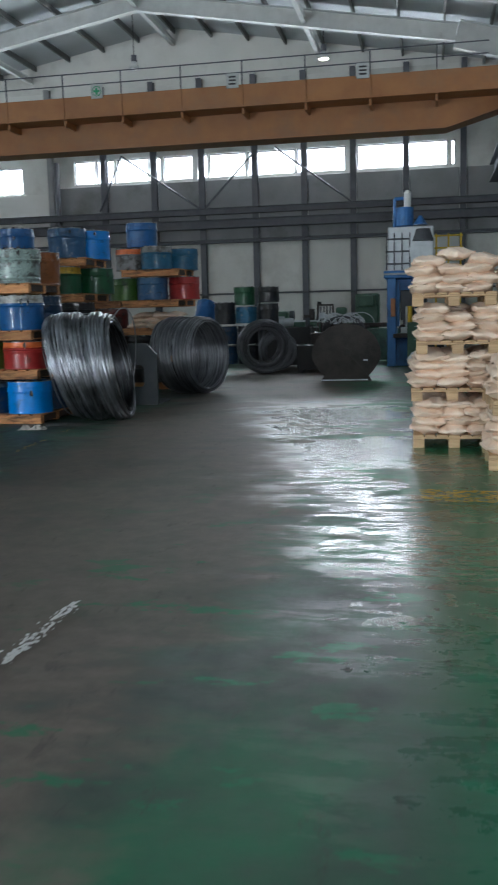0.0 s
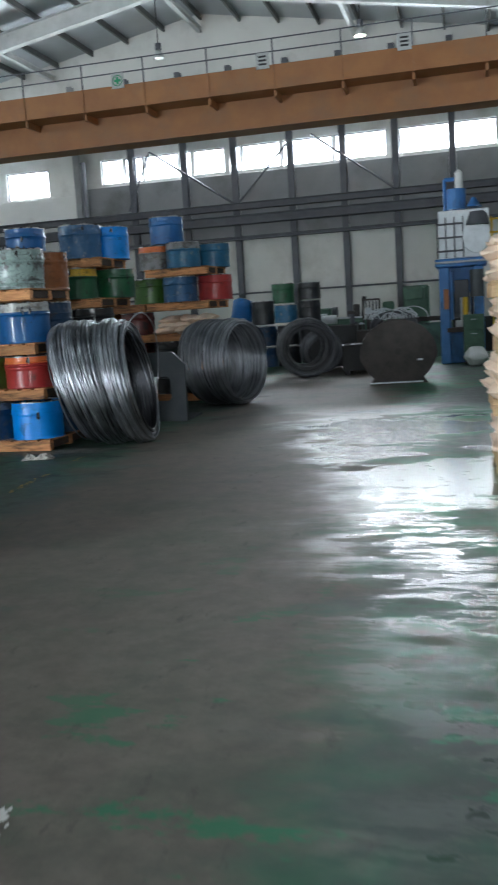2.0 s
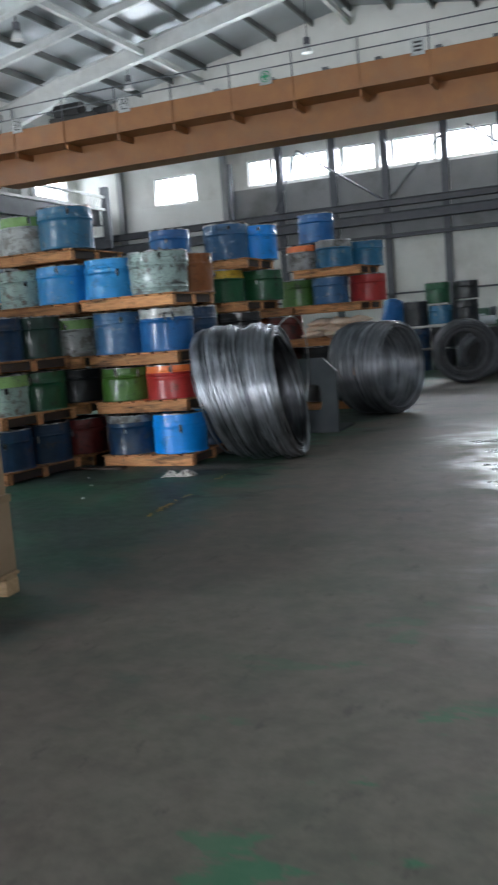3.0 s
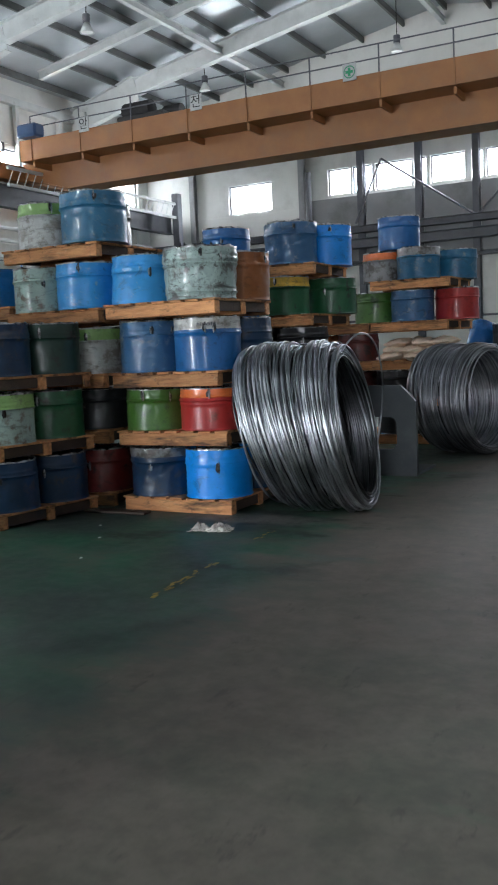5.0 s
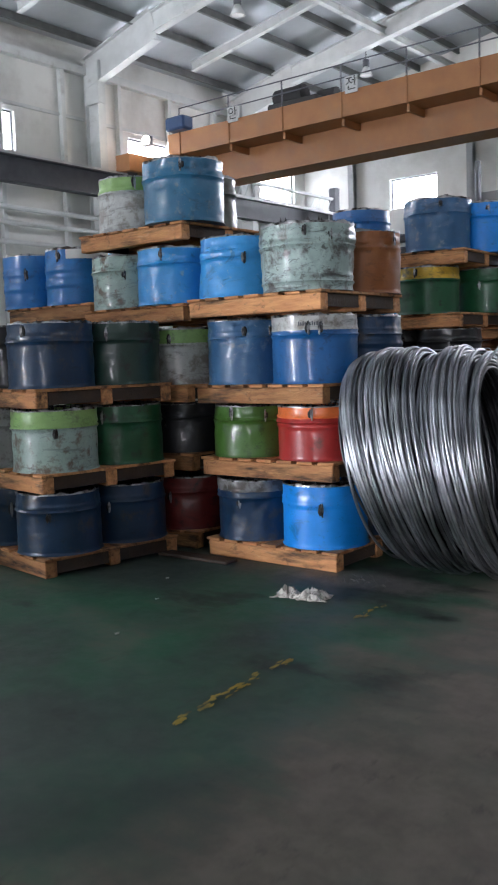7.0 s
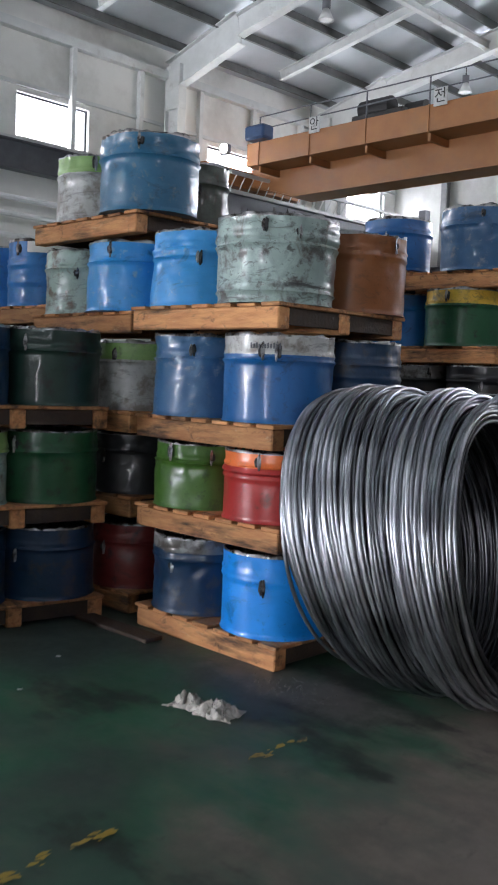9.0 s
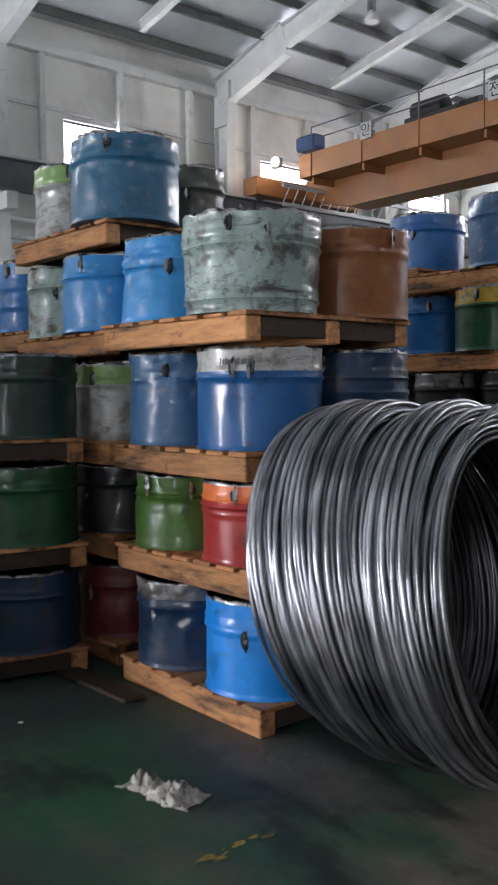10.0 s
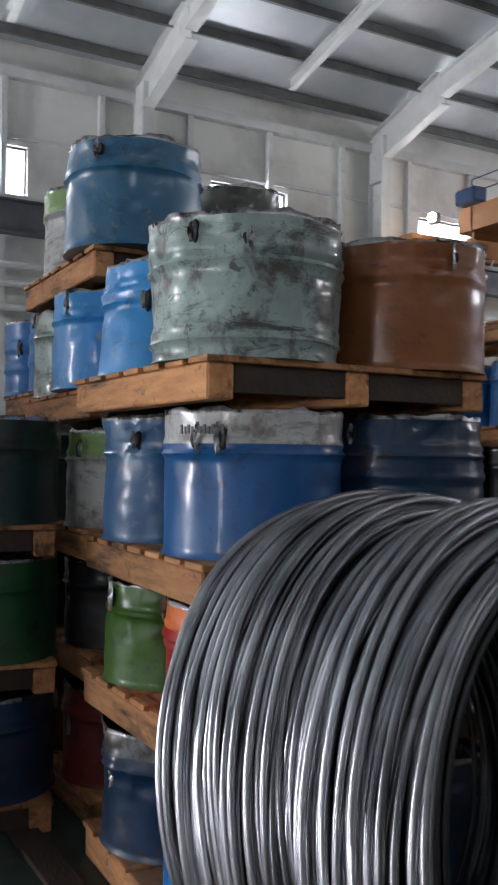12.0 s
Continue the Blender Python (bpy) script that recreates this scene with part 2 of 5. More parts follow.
M["wire"] = material("bright_drawn_wire", (0.33, 0.34, 0.37), (0.58, 0.60, 0.64), 0.28, 0.42, metal=1.0, scale=6, bump=0.0, island=0.42)
M["wire_dark"] = material("oiled_dark_wire", (0.32, 0.33, 0.36), (0.46, 0.47, 0.50), 0.32, 0.45, metal=1.0, scale=5, bump=0.0, island=0.4)
# Dark base colour puts the shade inside a coil into its inner turns.
M["wire_inner"] = material("shade_dark_inner_wire", (0.07, 0.072, 0.078), (0.12, 0.122, 0.13), 0.35, 0.5, metal=1.0, scale=5, bump=0.0, island=0.4)
M["wood"] = material("new_pallet_wood", (0.50, 0.33, 0.18), (0.62, 0.44, 0.26), 0.75, 0.9, scale=6, stretch=(1, 8, 8), bump=0.3, bump_scale=60, dirt=(0.26, 0.15, 0.08), dirt_scale=3, dirt_low=0.55, dirt_high=0.8, random_value=0.15)
M["wood_old"] = material("oily_pallet_wood", (0.47, 0.19, 0.072), (0.66, 0.335, 0.145), 0.65, 0.85, scale=5, stretch=(1, 6, 6), bump=0.35, bump_scale=60, dirt=(0.075, 0.042, 0.026), dirt_scale=2.1, dirt_low=0.50, dirt_high=0.66, random_value=0.28, wear=(((0.05, 0.03, 0.02), 9.0, 0.58, 0.68, 0.7, (1, 0.25, 0.25)), ((0.70, 0.50, 0.30), 7.0, 0.60, 0.70, 0.5, (1, 0.6, 0.6))))
# Near black: shaded pallet hollows, and the oily plank.
M["wood_black"] = material("oil_and_shade_black_wood", (0.03, 0.02, 0.015), (0.07, 0.045, 0.03), 0.6, 0.8, scale=6, bump=0.3, bump_scale=60)
M["sack"] = material("woven_sack", (0.89, 0.66, 0.50), (0.94, 0.76, 0.61), 0.8, 0.95, scale=5, bump=0.35, bump_scale=130, dirt=(0.66, 0.55, 0.43), dirt_scale=3, dirt_low=0.5, dirt_high=0.8, random_value=0.07)
M["scrap"] = material("steel_scrap", (0.03, 0.03, 0.032), (0.09, 0.09, 0.09), 0.35, 0.6, metal=0.8, scale=20, bump=0.5)
M["card"] = material("brown_cardboard", (0.36, 0.25, 0.16), (0.42, 0.30, 0.20), 0.8, 0.9, scale=3, bump=0.1, bump_scale=20)
M["tape"] = material("packing_tape", (0.30, 0.20, 0.12), (0.33, 0.22, 0.13), 0.3, 0.4, scale=3, bump=0.0)
M["press_blue"] = material("blue_machine_paint", (0.05, 0.19, 0.50), (0.08, 0.25, 0.58), 0.4, 0.55, scale=3, bump=0.05, dirt=(0.04, 0.06, 0.10), dirt_scale=2, dirt_low=0.5, dirt_high=0.8)
M["motor_navy"] = material("navy_motor_paint", (0.012, 0.04, 0.11), (0.02, 0.06, 0.15), 0.4, 0.55, scale=4, bump=0.05)
M["steel_mid"] = material("mid_grey_steel", (0.22, 0.225, 0.23), (0.29, 0.295, 0.30), 0.5, 0.65, scale=3, bump=0.05)
M["silver"] = material("galvanised_guard", (0.52, 0.55, 0.58), (0.66, 0.69, 0.72), 0.4, 0.55, metal=0.4, scale=4, bump=0.1)
M["mach_green"] = material("green_machine_paint", (0.06, 0.13, 0.09), (0.10, 0.19, 0.13), 0.45, 0.6, scale=3, bump=0.05, dirt=(0.03, 0.03, 0.03), dirt_scale=2)
M["yellow"] = material("yellow_safety_paint", (0.74, 0.47, 0.03), (0.82, 0.56, 0.06), 0.5, 0.65, scale=6, bump=0.1, dirt=(0.3, 0.22, 0.06), dirt_scale=6, dirt_low=0.58, dirt_high=0.75)
M["wire_oily"] = material("oil_black_wire", (0.10, 0.105, 0.115), (0.17, 0.175, 0.19), 0.38, 0.5, metal=1.0, scale=5, bump=0.0, island=0.4)
M["old_yellow"] = material("faded_yellow_floor_paint", (0.40, 0.27, 0.04), (0.52, 0.36, 0.07), 0.5, 0.65, scale=9, bump=0.1, dirt=(0.10, 0.085, 0.05), dirt_scale=9, dirt_low=0.48, dirt_high=0.62)
# White plate toned grey for its backlit look, with dirt noise over it.
M["sign"] = material("dusty_backlit_sign_plate", (0.40, 0.41, 0.41), (0.50, 0.51, 0.50), 0.55, 0.7, scale=5, bump=0.05, dirt=(0.14, 0.14, 0.13), dirt_scale=5)
M["white"] = material("white_paint", (0.75, 0.75, 0.73), (0.82, 0.82, 0.80), 0.5, 0.6, scale=5, bump=0.05)
M["black"] = material("black_rubber", (0.015, 0.015, 0.017), (0.03, 0.03, 0.03), 0.6, 0.8, scale=5, bump=0.05)
M["rag"] = material("dirty_white_rag", (0.36, 0.34, 0.31), (0.60, 0.57, 0.53), 0.85, 0.95, scale=8, bump=0.3, dirt=(0.10, 0.09, 0.08), dirt_scale=9, dirt_low=0.5, dirt_high=0.65)
M["dust"] = material("grey_dust_chips", (0.07, 0.068, 0.06), (0.12, 0.11, 0.10), 0.8, 0.9, scale=30, bump=0.1)
M["plate"] = material("grey_steel_plate", (0.075, 0.085, 0.095), (0.11, 0.12, 0.13), 0.5, 0.6, metal=0.2, scale=3, bump=0.08)
M["rust"] = material("rusty_dark_iron", (0.05, 0.044, 0.042), (0.095, 0.082, 0.075), 0.55, 0.75, metal=0.3, scale=5, bump=0.3)
M["green_sign"] = material("green_sign_paint", (0.02, 0.28, 0.12), (0.03, 0.32, 0.15), 0.5, 0.5, scale=5, bump=0.0)
M["orange_box"] = material("faded_orange_paint", (0.42, 0.17, 0.08), (0.52, 0.24, 0.12), 0.5, 0.65, scale=4, bump=0.05, dirt=(0.2, 0.1, 0.06), dirt_scale=4)
M["cut_rim"] = material("bare_cut_steel", (0.30, 0.30, 0.31), (0.55, 0.55, 0.56), 0.25, 0.5, metal=0.8, scale=14, bump=0.2, dirt=(0.03, 0.025, 0.02), dirt_scale=9, dirt_low=0.46, dirt_high=0.6)
M["glass"] = glass_material("frosted_window")
M["sky_glow"] = glow_material("bright_overcast_sky", (0.93, 0.97, 1.0), 7.0)
M["lamp"] = glow_material("work_light_glow", (1.0, 0.90, 0.72), 60.0)


# ---------------- mesh helpers ----------------
def mesh_object(name, bm, mats, parent=None, label=""):
    me = bpy.data.meshes.new(name)
    bm.normal_update()
    bm.to_mesh(me)
    bm.free()
    for m in (mats if isinstance(mats, (list, tuple)) else [mats]):
        me.materials.append(m)
    ob = new(name, me)
    if parent:
        ob.parent = parent
    if label:
        ob["label"] = label
    return ob


def part(name, bm, mat, parent, label=""):
    return mesh_object(name, bm, mat, parent, label)


def smooth(ob, angle=40):
    me = ob.data
    for p in me.polygons:
        p.use_smooth = True
    me.set_sharp_from_angle(angle=radians(angle))
    return ob


def add_box(bm, x0, y0, z0, x1, y1, z1, bevel=0.0, m=None, mat=0):
    r = bmesh.ops.create_cube(bm, size=1.0)
    vs = r["verts"]
    t = Matrix.Translation(((x0 + x1) / 2, (y0 + y1) / 2, (z0 + z1) / 2)) @ Matrix.Diagonal((x1 - x0, y1 - y0, z1 - z0, 1))
    bmesh.ops.transform(bm, matrix=(m @ t) if m else t, verts=vs)
    faces = {f for v in vs for f in v.link_faces}
    for f in faces:
        f.material_index = mat
    if bevel:
        bmesh.ops.bevel(bm, geom=list({e for v in vs for e in v.link_edges}), offset=bevel, segments=1, affect="EDGES")


def box_bm(*a, bevel=0.0, m=None):
    bm = bmesh.new()
    add_box(bm, *a, bevel=bevel, m=m)
    return bm


def add_rod(bm, a, c, r, seg=8, r2=None):
    a, c = Vector(a), Vector(c)
    d = c - a
    res = bmesh.ops.create_cone(bm, cap_ends=True, segments=seg, radius1=r, radius2=r if r2 is None else r2, depth=d.length)
    q = d.to_track_quat("Z", "Y").to_matrix().to_4x4()
    bmesh.ops.transform(bm, matrix=Matrix.Translation((a + c) / 2) @ q, verts=res["verts"])


def rod_bm(a, c, r, seg=8, r2=None):
    bm = bmesh.new()
    add_rod(bm, a, c, r, seg, r2)
    return bm


def add_beam(bm, a, c, w, h, flange=0.02, up=(0, 0, 1)):
    """An I-beam from a to c: w wide, h deep, its top along up."""
    a, c = Vector(a), Vector(c)
    d = (c - a)
    x = d.normalized()
    u = Vector(up)
    z = (u - x * u.dot(x)).normalized()
    y = z.cross(x)
    m = Matrix((x, y, z)).transposed().to_4x4()
    m.translation = a
    ln = d.length
    k = flange / 2
    prof = [(-w / 2, -h / 2), (w / 2, -h / 2), (w / 2, -h / 2 + flange), (k, -h / 2 + flange), (k, h / 2 - flange), (w / 2, h / 2 - flange),
            (w / 2, h / 2), (-w / 2, h / 2), (-w / 2, h / 2 - flange), (-k, h / 2 - flange), (-k, -h / 2 + flange), (-w / 2, -h / 2 + flange)]
    f0 = [bm.verts.new(m @ Vector((0, p, q))) for p, q in prof]
    f1 = [bm.verts.new(m @ Vector((ln, p, q))) for p, q in prof]
    bm.faces.new(f0[::-1])
    bm.faces.new(f1)
    for i in range(12):
        n = (i + 1) % 12
        bm.faces.new((f0[i], f0[n], f1[n], f1[i]))


def empty(name, at=(0, 0, 0), rz=0):
    ob = new(name)
    ob.matrix_world = pose(*at, 0, 0, rz)
    return ob


def structure(ob, label="", category=""):
    return tagged(ob, label, category, kind="structure")


# ---------------- building ----------------
bm = bmesh.new()
add_box(bm, LEFT - 0.3, BACK - 0.3, -0.3, RIGHT + 0.3, END + 0.3, 0.0)
structure(mesh_object("floor", bm, M["floor"]), "worn green epoxy workshop floor with dark traffic grime and wet sheen", "floor")
bm = bmesh.new()
add_box(bm, -400, -400, -0.7, 400, 400, -0.31)
structure(mesh_object("ground", bm, M["plate"]), "grey yard ground outside the hall", "ground")

# end wall with window strip
STRIP = [(-13.54, -12.75), (-12.68, -12.42), (-12.30, -12.02), (-11.92, -10.72), (-10.64, -10.24), (-10.12, -9.05), (-8.85, -8.50), (-8.42, -7.12), (-7.02, -6.80),
         (-6.70, -5.35), (-5.27, -5.05), (-4.95, -3.58), (-3.42, -3.26), (-3.16, -1.58), (-1.46, -0.12), (-0.02, 0.14)]
WZ0, WZ1 = 6.22, 7.05


def wall_with_holes(name, axis, at, thick, u0, u1, z0, z1, holes, mat):
    """A wall along x (axis 'x') or y, thick outwards, with rectangular openings (u0, u1, z0, z1)."""
    us = sorted({u0, u1, *[h[0] for h in holes], *[h[1] for h in holes]})
    zs = sorted({z0, z1, *[h[2] for h in holes], *[h[3] for h in holes]})
    solid = {}
    for i in range(len(us) - 1):
        for k in range(len(zs) - 1):
            u, z = (us[i] + us[i + 1]) / 2, (zs[k] + zs[k + 1]) / 2
            solid[i, k] = not any(h[0] < u < h[1] and h[2] < z < h[3] for h in holes)
    bm = bmesh.new()
    corner = {}

    def vert(i, k, side):
        if (i, k, side) not in corner:
            d = at + thick * side
            corner[i, k, side] = bm.verts.new((us[i], d, zs[k]) if axis == "x" else (d, us[i], zs[k]))
        return corner[i, k, side]
    for (i, k), full in solid.items():
        if not full:
            continue
        ring = [(i, k), (i + 1, k), (i + 1, k + 1), (i, k + 1)]
        for side in (0, 1):
            bm.faces.new([vert(*c, side) for c in ring])
        for e, (di, dk) in enumerate(((0, -1), (1, 0), (0, 1), (-1, 0))):
            if not solid.get((i + di, k + dk), False):
                a, c = ring[e], ring[(e + 1) % 4]
                bm.faces.new((vert(*a, 0), vert(*c, 0), vert(*c, 1), vert(*a, 1)))
    bmesh.ops.recalc_face_normals(bm, faces=bm.faces)
    return mesh_object(name, bm, mat)


SMALL_END = (-17.25, -15.6, 6.0, 6.95)
end_holes = [(a, c, WZ0, WZ1) for a, c in STRIP] + [SMALL_END]
wall = structure(wall_with_holes("wall_end", "x", END, 0.25, LEFT, RIGHT, 0, EAVE, end_holes, M["panel"]), "off-white insulated panel end wall with high windows", "wall")
bm = bmesh.new()
for y0, y1 in ((END, END + 0.25), (BACK - 0.25, BACK)):
    p = [(LEFT, EAVE), (RIGHT, EAVE), (RIGHT, EAVE + 0.1), (RIDGE_X, RIDGE + 0.05), (LEFT, EAVE + 0.1)]
    f0 = [bm.verts.new((x, y0, z)) for x, z in p]
    f1 = [bm.verts.new((x, y1, z)) for x, z in p]
    bm.faces.new(f0)
    bm.faces.new(f1[::-1])
    for i in range(5):
        j = (i + 1) % 5
        bm.faces.new((f0[j], f0[i], f1[i], f1[j]))
structure(mesh_object("wall_gables", bm, M["panel"]), "off-white panel gables under the roof", "wall")
SIDE = [(y - 1.9, y, 6.55, 7.5) for y in (31.2, 25.35, 19.7, 13.85, 7.9)]
# Openings added in the right wall for the fill lamps, out of view.
FILL_R = [(y - 0.95, y + 0.95, 6.55, 7.5) for y in (7.4, 13.2, 19.0)]
wall_left = structure(wall_with_holes("wall_left", "y", LEFT, -0.25, BACK, END, 0, EAVE, SIDE, M["panel"]), "off-white insulated panel side wall with small high windows", "wall")
structure(wall_with_holes("wall_right", "y", RIGHT, 0.25, BACK, END, 0, EAVE, FILL_R, M["panel_dark"]), "dull grey panel side wall with added high openings for fill light", "wall")
# The right-hand opening is added for the sack fill light.
structure(wall_with_holes("wall_back", "x", BACK, -0.25, LEFT, RIGHT, 0, EAVE, [(-16.6, -13.8, 0, 4.8), (-0.8, 2.0, 0, 3.4)], M["panel"]), "off-white panel wall with an open goods door and an added fill opening", "wall")


# Unseen wall, added to keep the back door's light off the lower drums.
structure(wall_with_holes("wall_partition", "x", 3.0, 0.15, LEFT, -10.2, 0, 2.8, [], M["panel_dark"]), "added low unseen wall that shades the lower drums", "wall")


# Added out of view: stops the sack fill light from reaching the drums.
structure(wall_with_holes("wall_screen", "x", -2.0, 0.15, -6.0, -1.5, 0, 2.8, [], M["panel_dark"]), "added unseen wall that keeps the side fill off the drums", "wall")


def window(name, axis, at, u0, u1, z0, z1):
    e = structure(empty(name), "frosted high window in a dark frame", "window")
    t = 0.035

    def bar(a, c, lo, hi, d=0.06, off=0.10):
        if axis == "x":
            return box_bm(a, at + off, lo, c, at + off + d, hi)
        return box_bm(at - off - d, a, lo, at - off, c, hi)
    bm = bar(u0, u0 + t, z0, z1)
    for args in ((u1 - t, u1, z0, z1), (u0 + t, u1 - t, z0, z0 + t), (u0 + t, u1 - t, z1 - t, z1)):
        b2 = bar(*args)
        tmp = bpy.data.meshes.new("tmp")
        b2.to_mesh(tmp)
        bm.from_mesh(tmp)
        b2.free()
        bpy.data.meshes.remove(tmp)
    part("window_frame", bm, M["steel_dark"], e)
    p = part("pane", bar(u0 + t, u1 - t, z0 + t, z1 - t, 0.01, 0.12), M["glass"], e)
    p.visible_shadow = False


for i, (a, c) in enumerate(STRIP):
    window("window_%d" % (i + 1), "x", END, a, c, WZ0, WZ1)
window("window_%d" % (len(STRIP) + 1), "x", END, *SMALL_END)
for i, h in enumerate(SIDE):
    window("window_%d" % (len(STRIP) + 2 + i), "y", LEFT, *h)

bm = bmesh.new()
add_box(bm, LEFT - 6, END + 4.0, 1, RIGHT + 6, END + 4.05, 14)
structure(mesh_object("backdrop", bm, M["sky_glow"]), "bright overcast sky beyond the windows", "sky")
bm = bmesh.new()
add_box(bm, LEFT - 4.05, BACK - 4, 1, LEFT - 4.0, END + 4, 14)
structure(mesh_object("backdrop_side", bm, M["sky_glow"]), "bright overcast sky beyond the side windows", "sky")

# posts, girts and braces of the end wall
for x in (-18.6, -14.4, -12.35, -10.45, -8.68, -6.75, -5.0, -3.3, -1.5, 0.4, 2.2):
    bm = bmesh.new()
    add_beam(bm, (x, END - 0.13, 0), (x, END - 0.13, 9.6), 0.2, 0.2, 0.014, up=(0, 1, 0))
    mesh_object("post", bm, M["steel_dark" if x > -14 else "steel_mid"], wall)
for x0, x1 in ((-20.55, -18.72), (-18.48, -14.52), (-14.28, -12.47), (-12.23, -10.57), (-10.33, -8.80), (-8.56, -6.87), (-6.63, -5.12), (-4.88, -3.42), (-3.18, -1.62), (-1.38, 0.28), (0.52, 2.08)):
    mesh_object("cladding_panel", box_bm(x0, END - 0.05, 3.95, x1, END - 0.002, 6.12 if x0 > -14.3 else 5.95, bevel=0.004), M["panel_dark" if x0 > -14.3 else "panel"], wall)
    mesh_object("wall_panel", box_bm(x0, END - 0.04, 2.16, x1, END - 0.002, 3.93, bevel=0.004), M["panel"], wall)
    mesh_object("wall_panel", box_bm(x0, END - 0.04, 0.02, x1, END - 0.002, 2.14, bevel=0.004), M["panel"], wall)
for z, h, d in ((4.55, 0.30, 0.42), (5.0, 0.22, 0.30), (3.95, 0.12, 0.30), (2.1, 0.06, 0.20)):
    bm = bmesh.new()
    add_beam(bm, (LEFT + 0.05, END - 0.24 - d / 2, z), (RIGHT - 0.05, END - 0.24 - d / 2, z), d, h, 0.02)
    mesh_object("girt", bm, M["steel_dark"], wall)
for x0, z0, x1, z1 in ((-12.5, 5.2, -11.6, 7.1), (-11.6, 7.1, -8.7, 5.1), (-8.6, 5.1, -6.8, 6.9), (-6.0, 7.1, -3.3, 5.1)):
    mesh_object("brace", rod_bm((x0, END - 0.30, z0), (x1, END - 0.30, z1), 0.035), M["steel_dark"], wall)
mesh_object("pipe", rod_bm((-14.1, END - 0.3, 3.0), (-14.1, END - 0.3, 7.0), 0.09, 12), M["steel_dark"], wall)

# roof
def roof_z(x):
    k = (RIDGE - EAVE) / (RIDGE_X - LEFT)
    return RIDGE - k * abs(x - RIDGE_X)


bm = bmesh.new()
for xa, xb in ((LEFT - 0.3, RIDGE_X), (RIDGE_X, RIGHT + 0.3)):
    za, zb = roof_z(xa), roof_z(xb)
    v = [bm.verts.new(p) for p in ((xa, BACK - 0.3, za), (xb, BACK - 0.3, zb), (xb, END + 0.3, zb), (xa, END + 0.3, za),
                                   (xa, BACK - 0.3, za + 0.12), (xb, BACK - 0.3, zb + 0.12), (xb, END + 0.3, zb + 0.12), (xa, END + 0.3, za + 0.12))]
    for q in ((0, 3, 2, 1), (4, 5, 6, 7), (0, 1, 5, 4), (1, 2, 6, 5), (2, 3, 7, 6), (3, 0, 4, 7)):
        bm.faces.new([v[i] for i in q])
structure(mesh_object("ceiling", bm, M["roof"]), "silvery insulated roof sheets", "roof")
bm = bmesh.new()
x = LEFT + 0.5
while x < RIGHT:
    z = roof_z(x) - 0.10
    add_box(bm, x - 0.035, BACK, z - 0.09, x + 0.035, END, z + 0.09)
    x += 1.32
structure(mesh_object("purlins", bm, M["purlin"]), "dark steel roof purlins", "purlin")
bm = bmesh.new()
for y in FRAMES:
    for s, xw in ((-1, LEFT + 0.35), (1, RIGHT - 0.35)):
        add_beam(bm, (xw, y, 0), (xw, y, 8.9), 0.25, 0.5, 0.02, up=(1, 0, 0))
        xa = xw - s * 2.2
        add_box(bm, xw - 0.27, y - 0.115, 8.0, xw + 0.27, y + 0.115, 9.05)
        add_beam(bm, (xw + s * 0.2, y, roof_z(xw) - 0.75), (xa, y, roof_z(xa) - 0.5), 0.25, 0.78, 0.02)
        add_beam(bm, (xa, y, roof_z(xa) - 0.45), (RIDGE_X, y, roof_z(RIDGE_X) - 0.45), 0.25, 0.5, 0.02)
structure(mesh_object("portal_frames", bm, M["steel_grey"]), "grey painted steel portal frames", "frame")
bm = bmesh.new()
for y0, y1 in zip(FRAMES[1:], FRAMES[:-1]):
    ym = (y0 + y1) / 2
    for s, xw in ((-1, LEFT + 1.2), (1, RIGHT - 1.2)):
        add_beam(bm, (xw, ym, roof_z(xw) - 0.32), (RIDGE_X, ym, roof_z(RIDGE_X) - 0.32), 0.15, 0.25, 0.015)
for x in (-15.0, RIDGE_X, -4.4):
    add_beam(bm, (x, BACK, roof_z(x) - 0.5), (x, END, roof_z(x) - 0.5), 0.14, 0.2, 0.015)
structure(mesh_object("roof_beams", bm, M["steel_grey"]), "pale grey secondary roof beams", "beam")
mesh_object("eaves_rail", box_bm(LEFT + 0.01, BACK, 8.75, LEFT + 0.2, END, 8.95), M["steel_grey"], wall_left)
mesh_object("mid_rail", box_bm(LEFT + 0.01, BACK, 7.62, LEFT + 0.06, END, 7.70), M["steel_grey"], wall_left)
y = 5.6
while y < END:
    mesh_object("post", box_bm(LEFT + 0.01, y - 0.06, 0, LEFT + 0.15, y + 0.06, 8.75), M["steel_grey"], wall_left)
    y += 1.94
for z in (4.3, 4.75, 5.1):
    mesh_object("pipe", rod_bm((LEFT + 0.45, 5.0, z), (LEFT + 0.45, END - 0.6, z), 0.06, 8), M["steel_grey"], wall_left)
lt = tagged(empty("lattice_beam", (LEFT + 1.9, 0, 0)), "pale steel lattice cable beam near the corner", "beam")
for z in (5.95, 6.4):
    part("chord", box_bm(-0.04, 22.5, z - 0.04, 0.04, 30.6, z + 0.04), M["steel_grey"], lt)
yy = 22.5
while yy < 30.4:
    part("strut", rod_bm((0, yy, 5.97), (0, yy + 0.22, 6.38), 0.015, 5), M["steel_grey"], lt)
    yy += 0.3
part("end_post", box_bm(-0.12, 30.6, 4.9, 0.12, 30.85, 6.75), M["steel_dark"], lt)
part("end_foot", box_bm(-0.9, 30.65, 4.6, 0.12, 30.8, 4.9), M["steel_dark"], lt)

